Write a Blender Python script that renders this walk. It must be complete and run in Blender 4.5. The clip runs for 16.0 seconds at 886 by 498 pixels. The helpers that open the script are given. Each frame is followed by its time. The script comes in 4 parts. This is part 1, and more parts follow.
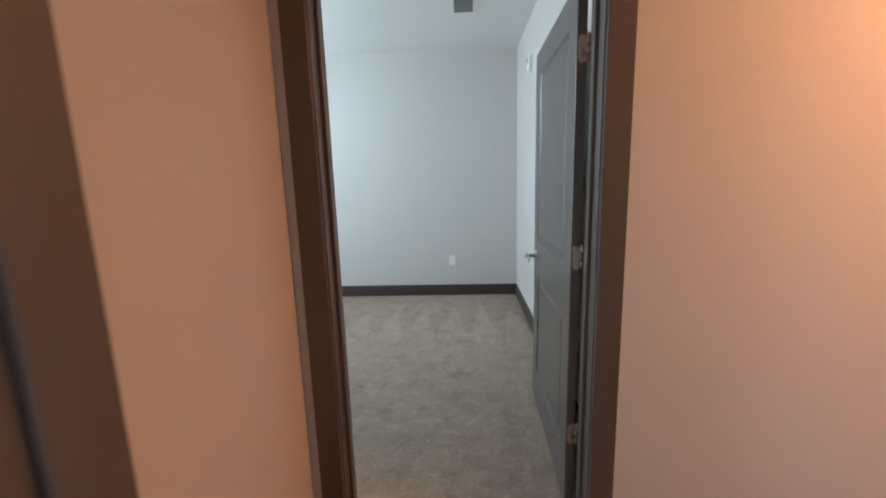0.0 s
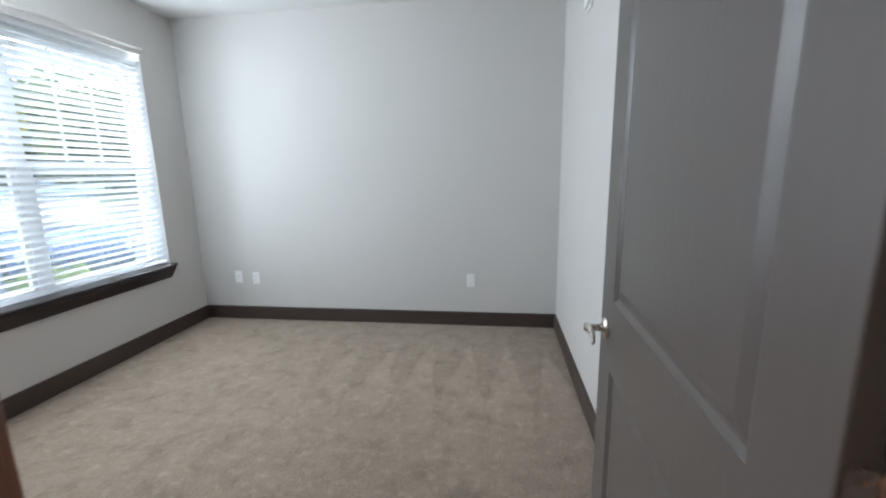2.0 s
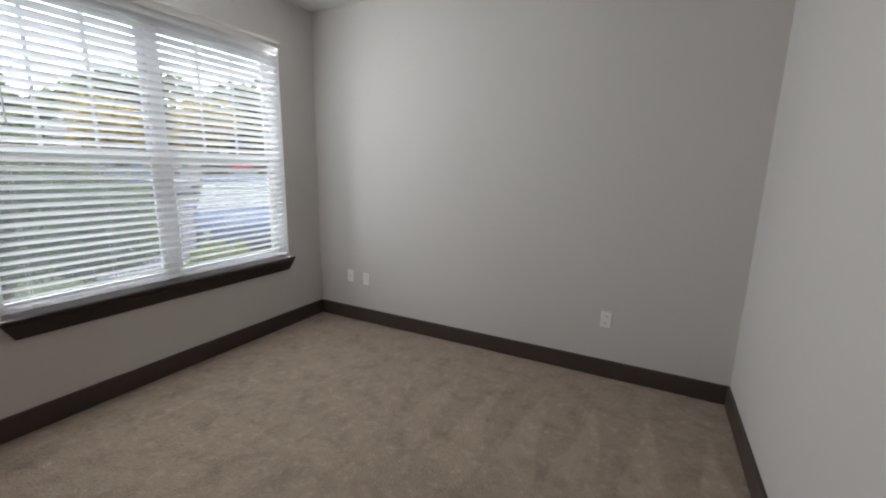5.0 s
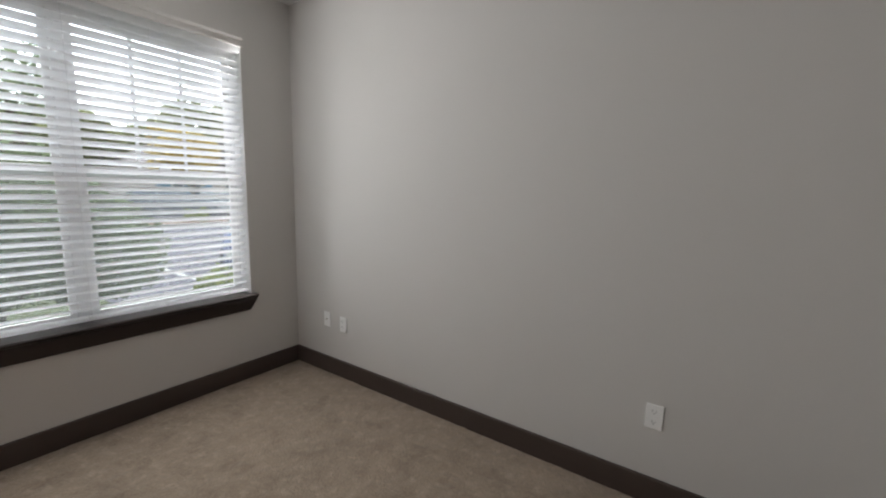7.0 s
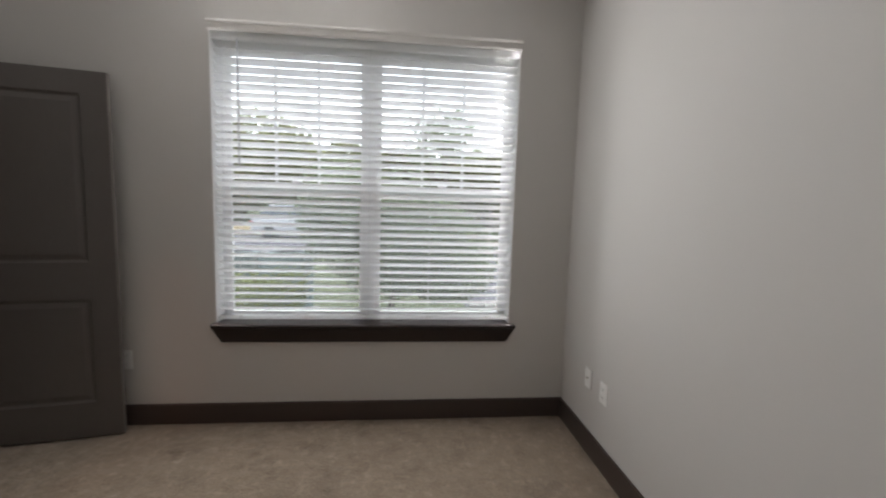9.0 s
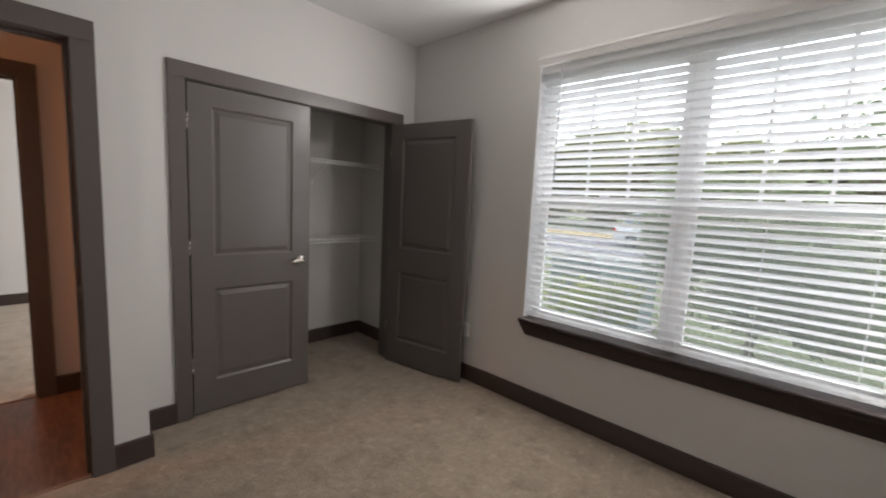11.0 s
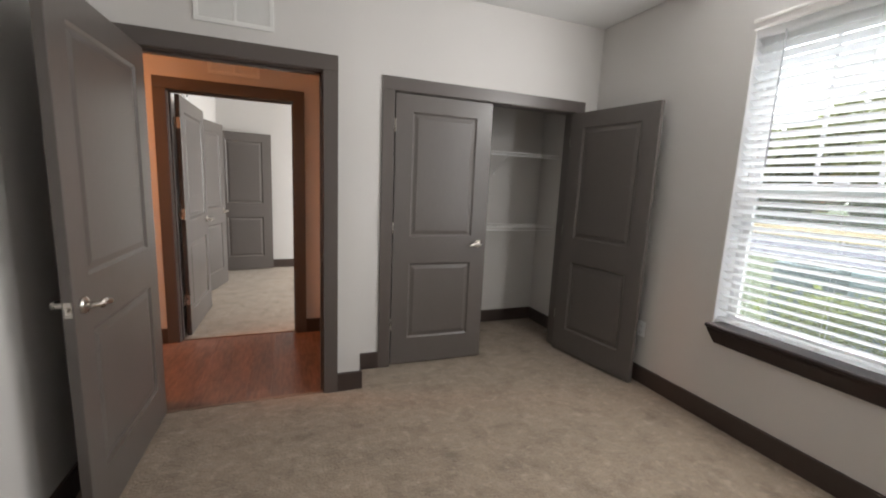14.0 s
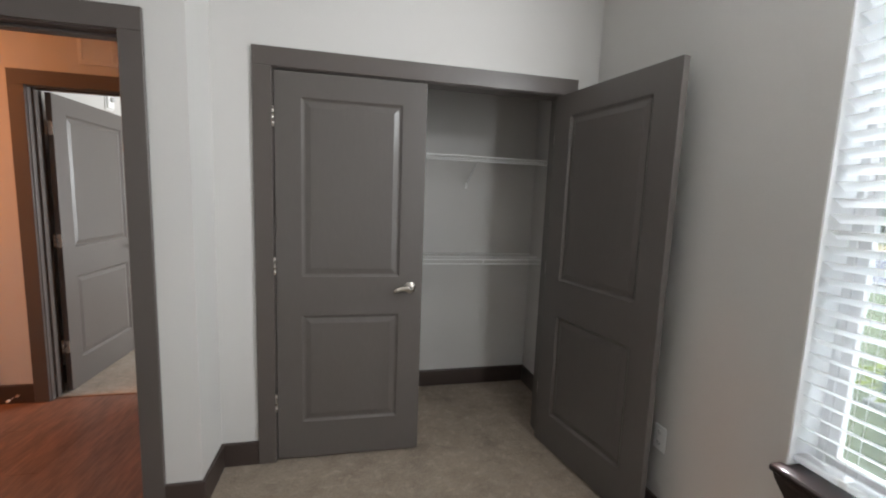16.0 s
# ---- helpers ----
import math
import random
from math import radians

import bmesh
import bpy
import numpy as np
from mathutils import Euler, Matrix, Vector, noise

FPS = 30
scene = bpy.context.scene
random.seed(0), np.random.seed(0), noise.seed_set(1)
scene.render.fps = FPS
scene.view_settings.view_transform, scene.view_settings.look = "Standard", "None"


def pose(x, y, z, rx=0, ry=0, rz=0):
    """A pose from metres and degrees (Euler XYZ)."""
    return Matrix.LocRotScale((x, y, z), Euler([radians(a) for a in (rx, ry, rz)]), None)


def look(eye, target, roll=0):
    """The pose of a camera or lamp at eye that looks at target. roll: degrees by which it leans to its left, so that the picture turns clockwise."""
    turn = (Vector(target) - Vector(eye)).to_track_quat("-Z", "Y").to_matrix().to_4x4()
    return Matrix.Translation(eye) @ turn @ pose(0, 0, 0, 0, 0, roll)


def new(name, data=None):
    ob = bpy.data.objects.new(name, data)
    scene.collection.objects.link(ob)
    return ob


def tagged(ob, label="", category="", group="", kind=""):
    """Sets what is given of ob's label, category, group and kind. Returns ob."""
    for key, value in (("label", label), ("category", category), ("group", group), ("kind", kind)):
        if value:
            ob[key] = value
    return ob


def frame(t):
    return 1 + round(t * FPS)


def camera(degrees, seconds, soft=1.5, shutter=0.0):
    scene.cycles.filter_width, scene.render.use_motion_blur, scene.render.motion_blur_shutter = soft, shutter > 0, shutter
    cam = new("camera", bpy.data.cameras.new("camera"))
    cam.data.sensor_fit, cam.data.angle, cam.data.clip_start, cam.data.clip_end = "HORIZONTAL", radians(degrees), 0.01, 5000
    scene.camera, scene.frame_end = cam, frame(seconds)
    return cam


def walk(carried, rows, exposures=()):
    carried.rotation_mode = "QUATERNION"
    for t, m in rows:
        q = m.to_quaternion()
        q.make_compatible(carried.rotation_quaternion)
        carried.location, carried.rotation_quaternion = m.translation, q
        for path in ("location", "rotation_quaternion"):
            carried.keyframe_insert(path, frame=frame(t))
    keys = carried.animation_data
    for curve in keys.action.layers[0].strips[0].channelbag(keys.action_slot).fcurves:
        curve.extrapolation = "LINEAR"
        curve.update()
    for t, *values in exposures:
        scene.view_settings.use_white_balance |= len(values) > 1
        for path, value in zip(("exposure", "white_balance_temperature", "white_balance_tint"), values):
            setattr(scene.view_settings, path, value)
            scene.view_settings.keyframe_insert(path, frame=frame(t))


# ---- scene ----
cam = camera(95.1, 16.0, 2.0, 0.3)
METRES, EYE, TILT, LEAN, TURN = 6.12, 1.4344, 0.0, 0.0, 4.5
PATH = [
    (0, (-0.036, 0.109, 1.387), (-0.137, 2.075, 1.038), -1.6),
    (0.5, (-0.027, 0.434, 1.4), (-0.123, 2.397, 1.033), -1.5),
    (1, (0.035, 0.711, 1.393), (-0.134, 2.669, 1.019), -1.2),
    (1.5, (0.059, 0.971, 1.377), (-0.145, 2.924, 0.997), -1.3),
    (2, (0.066, 1.276, 1.384), (-0.2, 3.223, 1.008), -1.1),
    (2.5, (0.058, 1.488, 1.381), (-0.315, 3.415, 0.994), -0.6),
    (3, (0.058, 1.63, 1.388), (-0.55, 3.497, 1.004), 0.7),
    (3.5, (0.055, 1.657, 1.396), (-0.732, 3.455, 1.012), 1.8),
    (6, (0.035, 2.324, 1.425), (-0.912, 4.045, 1.05), 0.6),
    (6.5, (0.059, 2.594, 1.414), (-0.957, 4.288, 1.097), 0.6),
    (7, (0.019, 2.84, 1.403), (-1.119, 4.461, 1.121), 1.2),
    (7.5, (-0.039, 3.091, 1.415), (-1.385, 4.55, 1.171), 1.5),
    (8, (-0.047, 3.322, 1.402), (-1.687, 4.439, 1.152), 1.4),
    (8.5, (-0.107, 3.532, 1.371), (-1.965, 4.239, 1.16), 1.4),
    (9, (-0.259, 3.707, 1.367), (-2.239, 3.905, 1.168), 1.7),
    (9.5, (-0.361, 3.81, 1.388), (-2.327, 3.496, 1.195), 2.1),
    (10, (-0.392, 3.923, 1.4), (-2.233, 3.168, 1.203), 2.3),
    (12.5, (-0.17, 4.243, 1.454), (-1.046, 2.473, 1.138), 2.9),
    (13, (-0.146, 4.281, 1.453), (-0.911, 2.463, 1.121), 2.7),
    (13.5, (-0.185, 4.3, 1.438), (-0.907, 2.464, 1.109), 2.6),
    (14, (-0.322, 4.262, 1.409), (-1.028, 2.416, 1.097), 2.5),
    (14.5, (-0.605, 4.101, 1.427), (-1.287, 2.246, 1.123), 2.3),
    (15, (-0.883, 3.955, 1.43), (-1.487, 2.071, 1.133), 2.1),
    (15.5, (-1.162, 3.783, 1.449), (-1.676, 1.869, 1.175), 2.1),
    (16, (-1.415, 3.529, 1.441), (-1.851, 1.592, 1.2), 2.1),
]
EXPOSURES = [
    (0.0, 3.7, 5300, -3), (0.5, 3.78, 4500, -11), (1.0, 3.82, 4750, -9), (1.5, 3.82, 5100, -3), (2.0, 3.72, 5550, 4), (2.5, 3.42, 5800, 7),
    (3.5, 3.0, 6050, 10), (6.0, 2.88, 6300, 10), (9.0, 2.74, 6500, 11), (10.2, 2.85, 6500, 12), (12.5, 3.3, 6700, 12), (16.0, 3.5, 6150, 7),
]
walk(cam, [(t, look(eye, target, roll)) for t, eye, target, roll in PATH], EXPOSURES)

# ---- world, sun, lamps ----
world = bpy.data.worlds.new("overcast_sky")
scene.world = world
world.use_nodes = True
wn, wl = world.node_tree.nodes, world.node_tree.links
wn.clear()
sky = wn.new("ShaderNodeTexSky")
sky.sky_type, sky.sun_disc = "NISHITA", False
sky.sun_elevation, sky.sun_rotation = radians(74), radians(-70)
grey = wn.new("ShaderNodeHueSaturation")
grey.inputs["Saturation"].default_value = 0.25
back = wn.new("ShaderNodeBackground")
back.inputs["Strength"].default_value = 0.078
wout = wn.new("ShaderNodeOutputWorld")
wl.new(sky.outputs[0], grey.inputs["Color"])
wl.new(grey.outputs[0], back.inputs["Color"])
wl.new(back.outputs[0], wout.inputs["Surface"])

sun = new("sun", bpy.data.lights.new("sun", "SUN"))
sun.data.energy, sun.data.angle, sun.data.color = 0.42, radians(40), (1.0, 0.97, 0.93)
sun.matrix_world = look((-2.7, 0.98, 10.0), (0, 0, 0))

# warm ceiling lamp of the hallway
hall_lamp = new("hall_lamp", bpy.data.lights.new("hall_lamp", "AREA"))
hall_lamp.data.shape, hall_lamp.data.size = "DISK", 0.28
hall_lamp.data.energy, hall_lamp.data.color = 4.3, (1.0, 0.345, 0.108)
hall_lamp.matrix_world = look((2.0, 0.98, 2.66), (2.0, 0.98, 0.0))


def window_skylight(eye, way, wide, high, watts):
    """A lamp in a window's opening that stands in for part of the sky's light."""
    ob = new("window_skylight", bpy.data.lights.new("window_skylight", "AREA"))
    ob.data.shape, ob.data.size, ob.data.size_y = "RECTANGLE", wide, high
    ob.data.energy, ob.data.color = watts, (1.0, 0.985, 0.97)
    ob.matrix_world = look(eye, Vector(eye) + Vector(way))


window_skylight((-2.7815, 2.590, 1.49), (1, 0.3, 0), 0.006, 1.66, 1.25)
window_skylight((-2.7815, 4.402, 1.49), (1, -0.9, 0), 0.006, 1.66, 1.15)
window_skylight((-2.7695, 3.10, 2.336), (1, 0, -0.1), 1.00, 0.003, 2.7)
window_skylight((-2.792, -1.35, 1.50), (1, 0, -0.45), 1.70, 1.60, 10.5)

# ---- materials ----


def material(name, colour, rough=0.6, metal=0.0, vary=0.06, scale=3.0, fine=60.0, bump=0.1, grain=None, coat=0.0, spread=0.0):
    """A principled material with blotches, grain and relief; grain stretches the noise, spread varies piece by piece."""
    m = bpy.data.materials.new(name)
    m.use_nodes = True
    n, l = m.node_tree.nodes, m.node_tree.links
    p = n["Principled BSDF"]
    co = n.new("ShaderNodeTexCoord")
    mp = n.new("ShaderNodeMapping")
    mp.inputs["Scale"].default_value = grain or (1, 1, 1)
    l.new(co.outputs["Object"], mp.inputs["Vector"])
    big, small = n.new("ShaderNodeTexNoise"), n.new("ShaderNodeTexNoise")
    big.inputs["Scale"].default_value, big.inputs["Detail"].default_value = scale, 4
    small.inputs["Scale"].default_value, small.inputs["Detail"].default_value = fine, 3
    l.new(mp.outputs[0], big.inputs["Vector"])
    l.new(mp.outputs[0], small.inputs["Vector"])
    add = n.new("ShaderNodeMath")
    add.operation = "ADD"
    l.new(big.outputs[0], add.inputs[0])
    l.new(small.outputs[0], add.inputs[1])
    rng = n.new("ShaderNodeMapRange")
    rng.inputs["From Min"].default_value, rng.inputs["From Max"].default_value = 0.6, 1.4
    rng.inputs["To Min"].default_value, rng.inputs["To Max"].default_value = 1 - vary, 1 + vary
    l.new(add.outputs[0], rng.inputs["Value"])
    val = rng.outputs[0]
    if spread:
        info = n.new("ShaderNodeObjectInfo")
        r2 = n.new("ShaderNodeMapRange")
        r2.inputs["To Min"].default_value, r2.inputs["To Max"].default_value = 1 - spread, 1 + spread
        l.new(info.outputs["Random"], r2.inputs["Value"])
        mul = n.new("ShaderNodeMath")
        mul.operation = "MULTIPLY"
        l.new(val, mul.inputs[0])
        l.new(r2.outputs[0], mul.inputs[1])
        val = mul.outputs[0]
    vm = n.new("ShaderNodeVectorMath")
    vm.operation = "SCALE"
    vm.inputs[0].default_value = colour
    l.new(val, vm.inputs["Scale"])
    l.new(vm.outputs[0], p.inputs["Base Color"])
    rr = n.new("ShaderNodeMapRange")
    rr.inputs["To Min"].default_value, rr.inputs["To Max"].default_value = max(0.02, rough - 0.08), min(1, rough + 0.08)
    l.new(big.outputs[0], rr.inputs["Value"])
    l.new(rr.outputs[0], p.inputs["Roughness"])
    p.inputs["Metallic"].default_value = metal
    p.inputs["Coat Weight"].default_value = coat
    if bump:
        bp = n.new("ShaderNodeBump")
        bp.inputs["Strength"].default_value, bp.inputs["Distance"].default_value = bump, 0.004
        l.new(small.outputs[0], bp.inputs["Height"])
        l.new(bp.outputs[0], p.inputs["Normal"])
    return m


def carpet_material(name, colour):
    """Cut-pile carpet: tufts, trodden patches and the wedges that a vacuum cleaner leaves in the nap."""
    m = material(name, colour, 0.95, 0, 0.12, 2.2, 85.0, 0.7)
    for q in m.node_tree.nodes:
        if q.type == "BUMP":
            q.inputs["Distance"].default_value = 0.012
    n, l = m.node_tree.nodes, m.node_tree.links
    p = n["Principled BSDF"]
    p.inputs["Sheen Weight"].default_value = 0.2
    p.inputs["Specular IOR Level"].default_value = 0.1

    def op(kind, a, b=0.0, c=None):
        q = n.new("ShaderNodeMath")
        q.operation = kind
        for i, v in enumerate((a, b) if c is None else (a, b, c)):
            if isinstance(v, (int, float)):
                q.inputs[i].default_value = v
            else:
                l.new(v, q.inputs[i])
        return q.outputs[0]

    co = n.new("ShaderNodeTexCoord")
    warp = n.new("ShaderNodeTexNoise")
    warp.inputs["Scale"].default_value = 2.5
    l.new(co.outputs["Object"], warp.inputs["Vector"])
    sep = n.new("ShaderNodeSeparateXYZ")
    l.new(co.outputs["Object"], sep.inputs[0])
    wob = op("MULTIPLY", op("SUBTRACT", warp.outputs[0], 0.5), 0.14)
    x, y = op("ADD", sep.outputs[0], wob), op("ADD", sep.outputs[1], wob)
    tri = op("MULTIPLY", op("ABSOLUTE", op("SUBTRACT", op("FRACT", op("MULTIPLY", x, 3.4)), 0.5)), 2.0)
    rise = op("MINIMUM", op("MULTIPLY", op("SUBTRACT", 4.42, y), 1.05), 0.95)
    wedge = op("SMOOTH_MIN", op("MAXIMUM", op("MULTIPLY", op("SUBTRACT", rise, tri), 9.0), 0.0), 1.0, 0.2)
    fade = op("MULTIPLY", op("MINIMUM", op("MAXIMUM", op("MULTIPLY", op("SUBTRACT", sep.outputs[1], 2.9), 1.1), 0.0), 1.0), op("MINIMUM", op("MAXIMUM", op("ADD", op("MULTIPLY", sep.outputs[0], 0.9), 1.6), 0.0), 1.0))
    blot = n.new("ShaderNodeTexNoise")
    blot.inputs["Scale"].default_value, blot.inputs["Detail"].default_value, blot.inputs["Roughness"].default_value = 7.0, 3, 0.5
    l.new(co.outputs["Object"], blot.inputs["Vector"])
    scuff = op("MULTIPLY", op("MINIMUM", op("MAXIMUM", op("SUBTRACT", blot.outputs[0], 0.40), 0.0), 0.16), 0.75)
    fleck = n.new("ShaderNodeTexNoise")
    fleck.inputs["Scale"].default_value, fleck.inputs["Detail"].default_value, fleck.inputs["Roughness"].default_value = 19.0, 4, 0.6
    l.new(co.outputs["Object"], fleck.inputs["Vector"])
    scuff = op("ADD", scuff, op("MULTIPLY", op("MAXIMUM", op("SUBTRACT", fleck.outputs[0], 0.52), 0.0), 1.5))
    scuff = op("SUBTRACT", scuff, op("MULTIPLY", op("MAXIMUM", op("SUBTRACT", 0.41, blot.outputs[0]), 0.0), 1.1))
    tuft = n.new("ShaderNodeTexNoise")
    tuft.inputs["Scale"].default_value, tuft.inputs["Detail"].default_value, tuft.inputs["Roughness"].default_value = 55.0, 5, 0.75
    l.new(co.outputs["Object"], tuft.inputs["Vector"])
    scuff = op("ADD", scuff, op("MULTIPLY", op("SUBTRACT", tuft.outputs[0], 0.5), 0.6))
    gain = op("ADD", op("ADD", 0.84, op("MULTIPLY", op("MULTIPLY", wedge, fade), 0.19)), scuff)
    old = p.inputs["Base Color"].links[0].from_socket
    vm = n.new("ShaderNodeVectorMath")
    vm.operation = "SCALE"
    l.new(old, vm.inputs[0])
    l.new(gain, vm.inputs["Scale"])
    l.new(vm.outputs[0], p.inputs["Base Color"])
    return m


def slat_material(name, colour):
    """White vinyl that lets some daylight through."""
    m = material(name, colour, 0.45, 0, 0.02, 3.0, 60.0, 0.04, (1, 0.2, 1))
    n, l = m.node_tree.nodes, m.node_tree.links
    p, out = n["Principled BSDF"], n["Material Output"]
    thin, mix = n.new("ShaderNodeBsdfTranslucent"), n.new("ShaderNodeMixShader")
    thin.inputs["Color"].default_value = (*colour, 1)
    mix.inputs[0].default_value = 0.72
    l.new(p.outputs[0], mix.inputs[1])
    l.new(thin.outputs[0], mix.inputs[2])
    l.new(mix.outputs[0], out.inputs["Surface"])
    return m


def leaf_material(name, colour, vary, scale, fine):
    """Foliage: a dull leaf face that also lets daylight through."""
    m = material(name, colour, 0.8, 0, vary, scale, fine, 0.1)
    n, l = m.node_tree.nodes, m.node_tree.links
    p, out = n["Principled BSDF"], n["Material Output"]
    thin, mix = n.new("ShaderNodeBsdfTranslucent"), n.new("ShaderNodeMixShader")
    brighter = n.new("ShaderNodeVectorMath")
    brighter.operation = "SCALE"
    brighter.inputs["Scale"].default_value = 2.3
    l.new(p.inputs["Base Color"].links[0].from_socket, brighter.inputs[0])
    l.new(brighter.outputs[0], thin.inputs["Color"])
    mix.inputs[0].default_value = 0.55
    l.new(p.outputs[0], mix.inputs[1])
    l.new(thin.outputs[0], mix.inputs[2])
    l.new(mix.outputs[0], out.inputs["Surface"])
    return m


def glass_material(name, tint=(1, 1, 1)):
    m = bpy.data.materials.new(name)
    m.use_nodes = True
    n, l = m.node_tree.nodes, m.node_tree.links
    n.clear()
    out, mix = n.new("ShaderNodeOutputMaterial"), n.new("ShaderNodeMixShader")
    clear, gloss = n.new("ShaderNodeBsdfTransparent"), n.new("ShaderNodeBsdfGlossy")
    clear.inputs["Color"].default_value = (*tint, 1)
    gloss.inputs["Roughness"].default_value = 0.02
    edge, steep, gain = n.new("ShaderNodeLayerWeight"), n.new("ShaderNodeMath"), n.new("ShaderNodeMath")
    steep.operation, gain.operation = "POWER", "MULTIPLY_ADD"
    steep.inputs[1].default_value, gain.inputs[1].default_value, gain.inputs[2].default_value = 4.0, 0.9, 0.03
    l.new(edge.outputs["Facing"], steep.inputs[0])
    l.new(steep.outputs[0], gain.inputs[0])
    l.new(gain.outputs[0], mix.inputs[0])
    l.new(clear.outputs[0], mix.inputs[1])
    l.new(gloss.outputs[0], mix.inputs[2])
    l.new(mix.outputs[0], out.inputs["Surface"])
    return m


def mesh_material(name, colour, cover):
    """Assumed insect mesh without single threads: part open, part pale scatter that hazes the view."""
    m = bpy.data.materials.new(name)
    m.use_nodes = True
    n, l = m.node_tree.nodes, m.node_tree.links
    n.clear()
    out, mix, both = n.new("ShaderNodeOutputMaterial"), n.new("ShaderNodeMixShader"), n.new("ShaderNodeMixShader")
    clear, near, far = n.new("ShaderNodeBsdfTransparent"), n.new("ShaderNodeBsdfDiffuse"), n.new("ShaderNodeBsdfTranslucent")
    near.inputs["Color"].default_value = far.inputs["Color"].default_value = (*colour, 1)
    both.inputs[0].default_value, mix.inputs[0].default_value = 0.6, cover
    l.new(near.outputs[0], both.inputs[1])
    l.new(far.outputs[0], both.inputs[2])
    l.new(clear.outputs[0], mix.inputs[1])
    l.new(both.outputs[0], mix.inputs[2])
    l.new(mix.outputs[0], out.inputs["Surface"])
    return m


WALL = material("wall_paint", (0.61, 0.593, 0.572), 0.75, 0, 0.02, 1.2, 160.0, 0.12)
CEIL = material("ceiling_paint", (0.78, 0.78, 0.77), 0.85, 0, 0.02, 1.5, 110.0, 0.2)
# Same taupe paint as the frames, its colour darkened for the baseboards' shade.
SHADED_TRIM = material("taupe_paint_shaded", (0.056, 0.040, 0.034), 0.4, 0, 0.05, 2.5, 90.0, 0.06)
CASING = material("taupe_frame_paint", (0.102, 0.086, 0.078), 0.38, 0, 0.05, 2.5, 90.0, 0.06)
DOOR = material("taupe_door_paint", (0.112, 0.099, 0.091), 0.32, 0, 0.05, 2.0, 70.0, 0.08, (1, 1, 0.25))
WOODSILL = material("dark_sill_paint", (0.020, 0.011, 0.010), 0.36, 0, 0.06, 3.0, 60.0, 0.05)
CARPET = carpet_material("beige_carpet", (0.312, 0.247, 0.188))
PLANK = material("brown_vinyl_plank", (0.158, 0.088, 0.062), 0.36, 0, 0.6, 2.2, 12.0, 0.06, (4, 0.7, 1), 0, 0.07)
UNDER = material("screed", (0.15, 0.12, 0.1), 0.9)
STRIP = material("threshold_strip", (0.20, 0.13, 0.09), 0.35, 0, 0.1, 6.0, 60.0)
WHITE = material("white_plastic", (0.88, 0.88, 0.87), 0.35, 0, 0.02, 8.0, 120.0, 0.02)
SLAT = slat_material("white_vinyl_slat", (0.93, 0.93, 0.93))
VINYL = material("white_window_vinyl", (0.88, 0.88, 0.89), 0.4, 0, 0.02, 4.0, 80.0, 0.02)
REGISTER = material("white_enamelled_steel", (0.74, 0.74, 0.72), 0.4, 0, 0.03, 6.0, 90.0, 0.03)
DARK = material("dark_void", (0.05, 0.05, 0.05), 0.8)
NICKEL = material("satin_nickel", (0.62, 0.58, 0.53), 0.28, 1.0, 0.04, 20.0, 200.0, 0.02)
WAND = material("grey_wand_plastic", (0.42, 0.42, 0.45), 0.3, 0, 0.02)
CORD = material("white_cord", (0.75, 0.75, 0.75), 0.8)
RUBBER = material("black_rubber", (0.03, 0.03, 0.03), 0.8, 0, 0.1, 20, 100)
GLASS = glass_material("window_glass", (0.95, 0.97, 0.96))
# Pale cover lays haze over the view outside; the mesh itself is assumed.
MESH = mesh_material("hazing_insect_mesh", (0.62, 0.64, 0.63), 0.10)
WIRE = material("white_coated_wire", (0.86, 0.86, 0.85), 0.4, 0, 0.02)
LAMPGLASS = material("opal_glass", (0.8, 0.75, 0.65), 0.3)

ASPHALT = material("asphalt", (0.105, 0.10, 0.125), 0.9, 0, 0.15, 0.5, 40.0, 0.4)
CONCRETE = material("concrete", (0.30, 0.285, 0.28), 0.9, 0, 0.12, 1.0, 30.0, 0.3)
MULCH = material("brown_mulch", (0.16, 0.10, 0.07), 0.95, 0, 0.4, 3.0, 30.0, 0.8)
STRAW = material("dry_straw", (0.26, 0.20, 0.11), 0.95, 0, 0.25, 0.6, 20.0, 0.5)
GRASS = material("lawn", (0.07, 0.085, 0.035), 0.95, 0, 0.35, 1.5, 40.0, 0.8)
STRIPE = material("parking_stripe", (0.7, 0.7, 0.68), 0.8, 0, 0.1, 3.0)
LEAF = leaf_material("green_leaf", (0.10, 0.12, 0.07), 0.3, 2.0, 12.0)
LEAFLIGHT = leaf_material("yellow_green_leaf", (0.13, 0.15, 0.04), 0.3, 2.0, 12.0)
LEAFYELLOW = leaf_material("autumn_yellow_leaf", (0.30, 0.235, 0.085), 0.3, 0.7, 6.0)
LEAFFAR = leaf_material("far_tree_leaf", (0.115, 0.12, 0.06), 0.45, 0.12, 1.5)
BARK = material("bark", (0.10, 0.075, 0.055), 0.9, 0, 0.3, 4.0, 30.0, 0.6, (1, 1, 0.2))
TYRE = material("tyre_rubber", (0.03, 0.03, 0.03), 0.85)
# Dark glass with its base lifted: the sky's reflection is put into the colour.
CARGLASS = material("sky_reflecting_glass_tone", (0.14, 0.16, 0.19), 0.22)
SIDING = material("pale_siding", (0.55, 0.49, 0.48), 0.8, 0, 0.06, 1.0, 20.0, 0.1)
BLUESIDE = material("blue_siding", (0.14, 0.27, 0.42), 0.8, 0, 0.06, 1.0, 20.0, 0.1)
ROOF = material("grey_shingle", (0.22, 0.20, 0.20), 0.9, 0, 0.15, 2.0, 20.0, 0.3)
REDLIGHT = material("red_lens", (0.5, 0.02, 0.02), 0.2)
CLEARLIGHT = material("clear_lens", (0.6, 0.6, 0.6), 0.15)
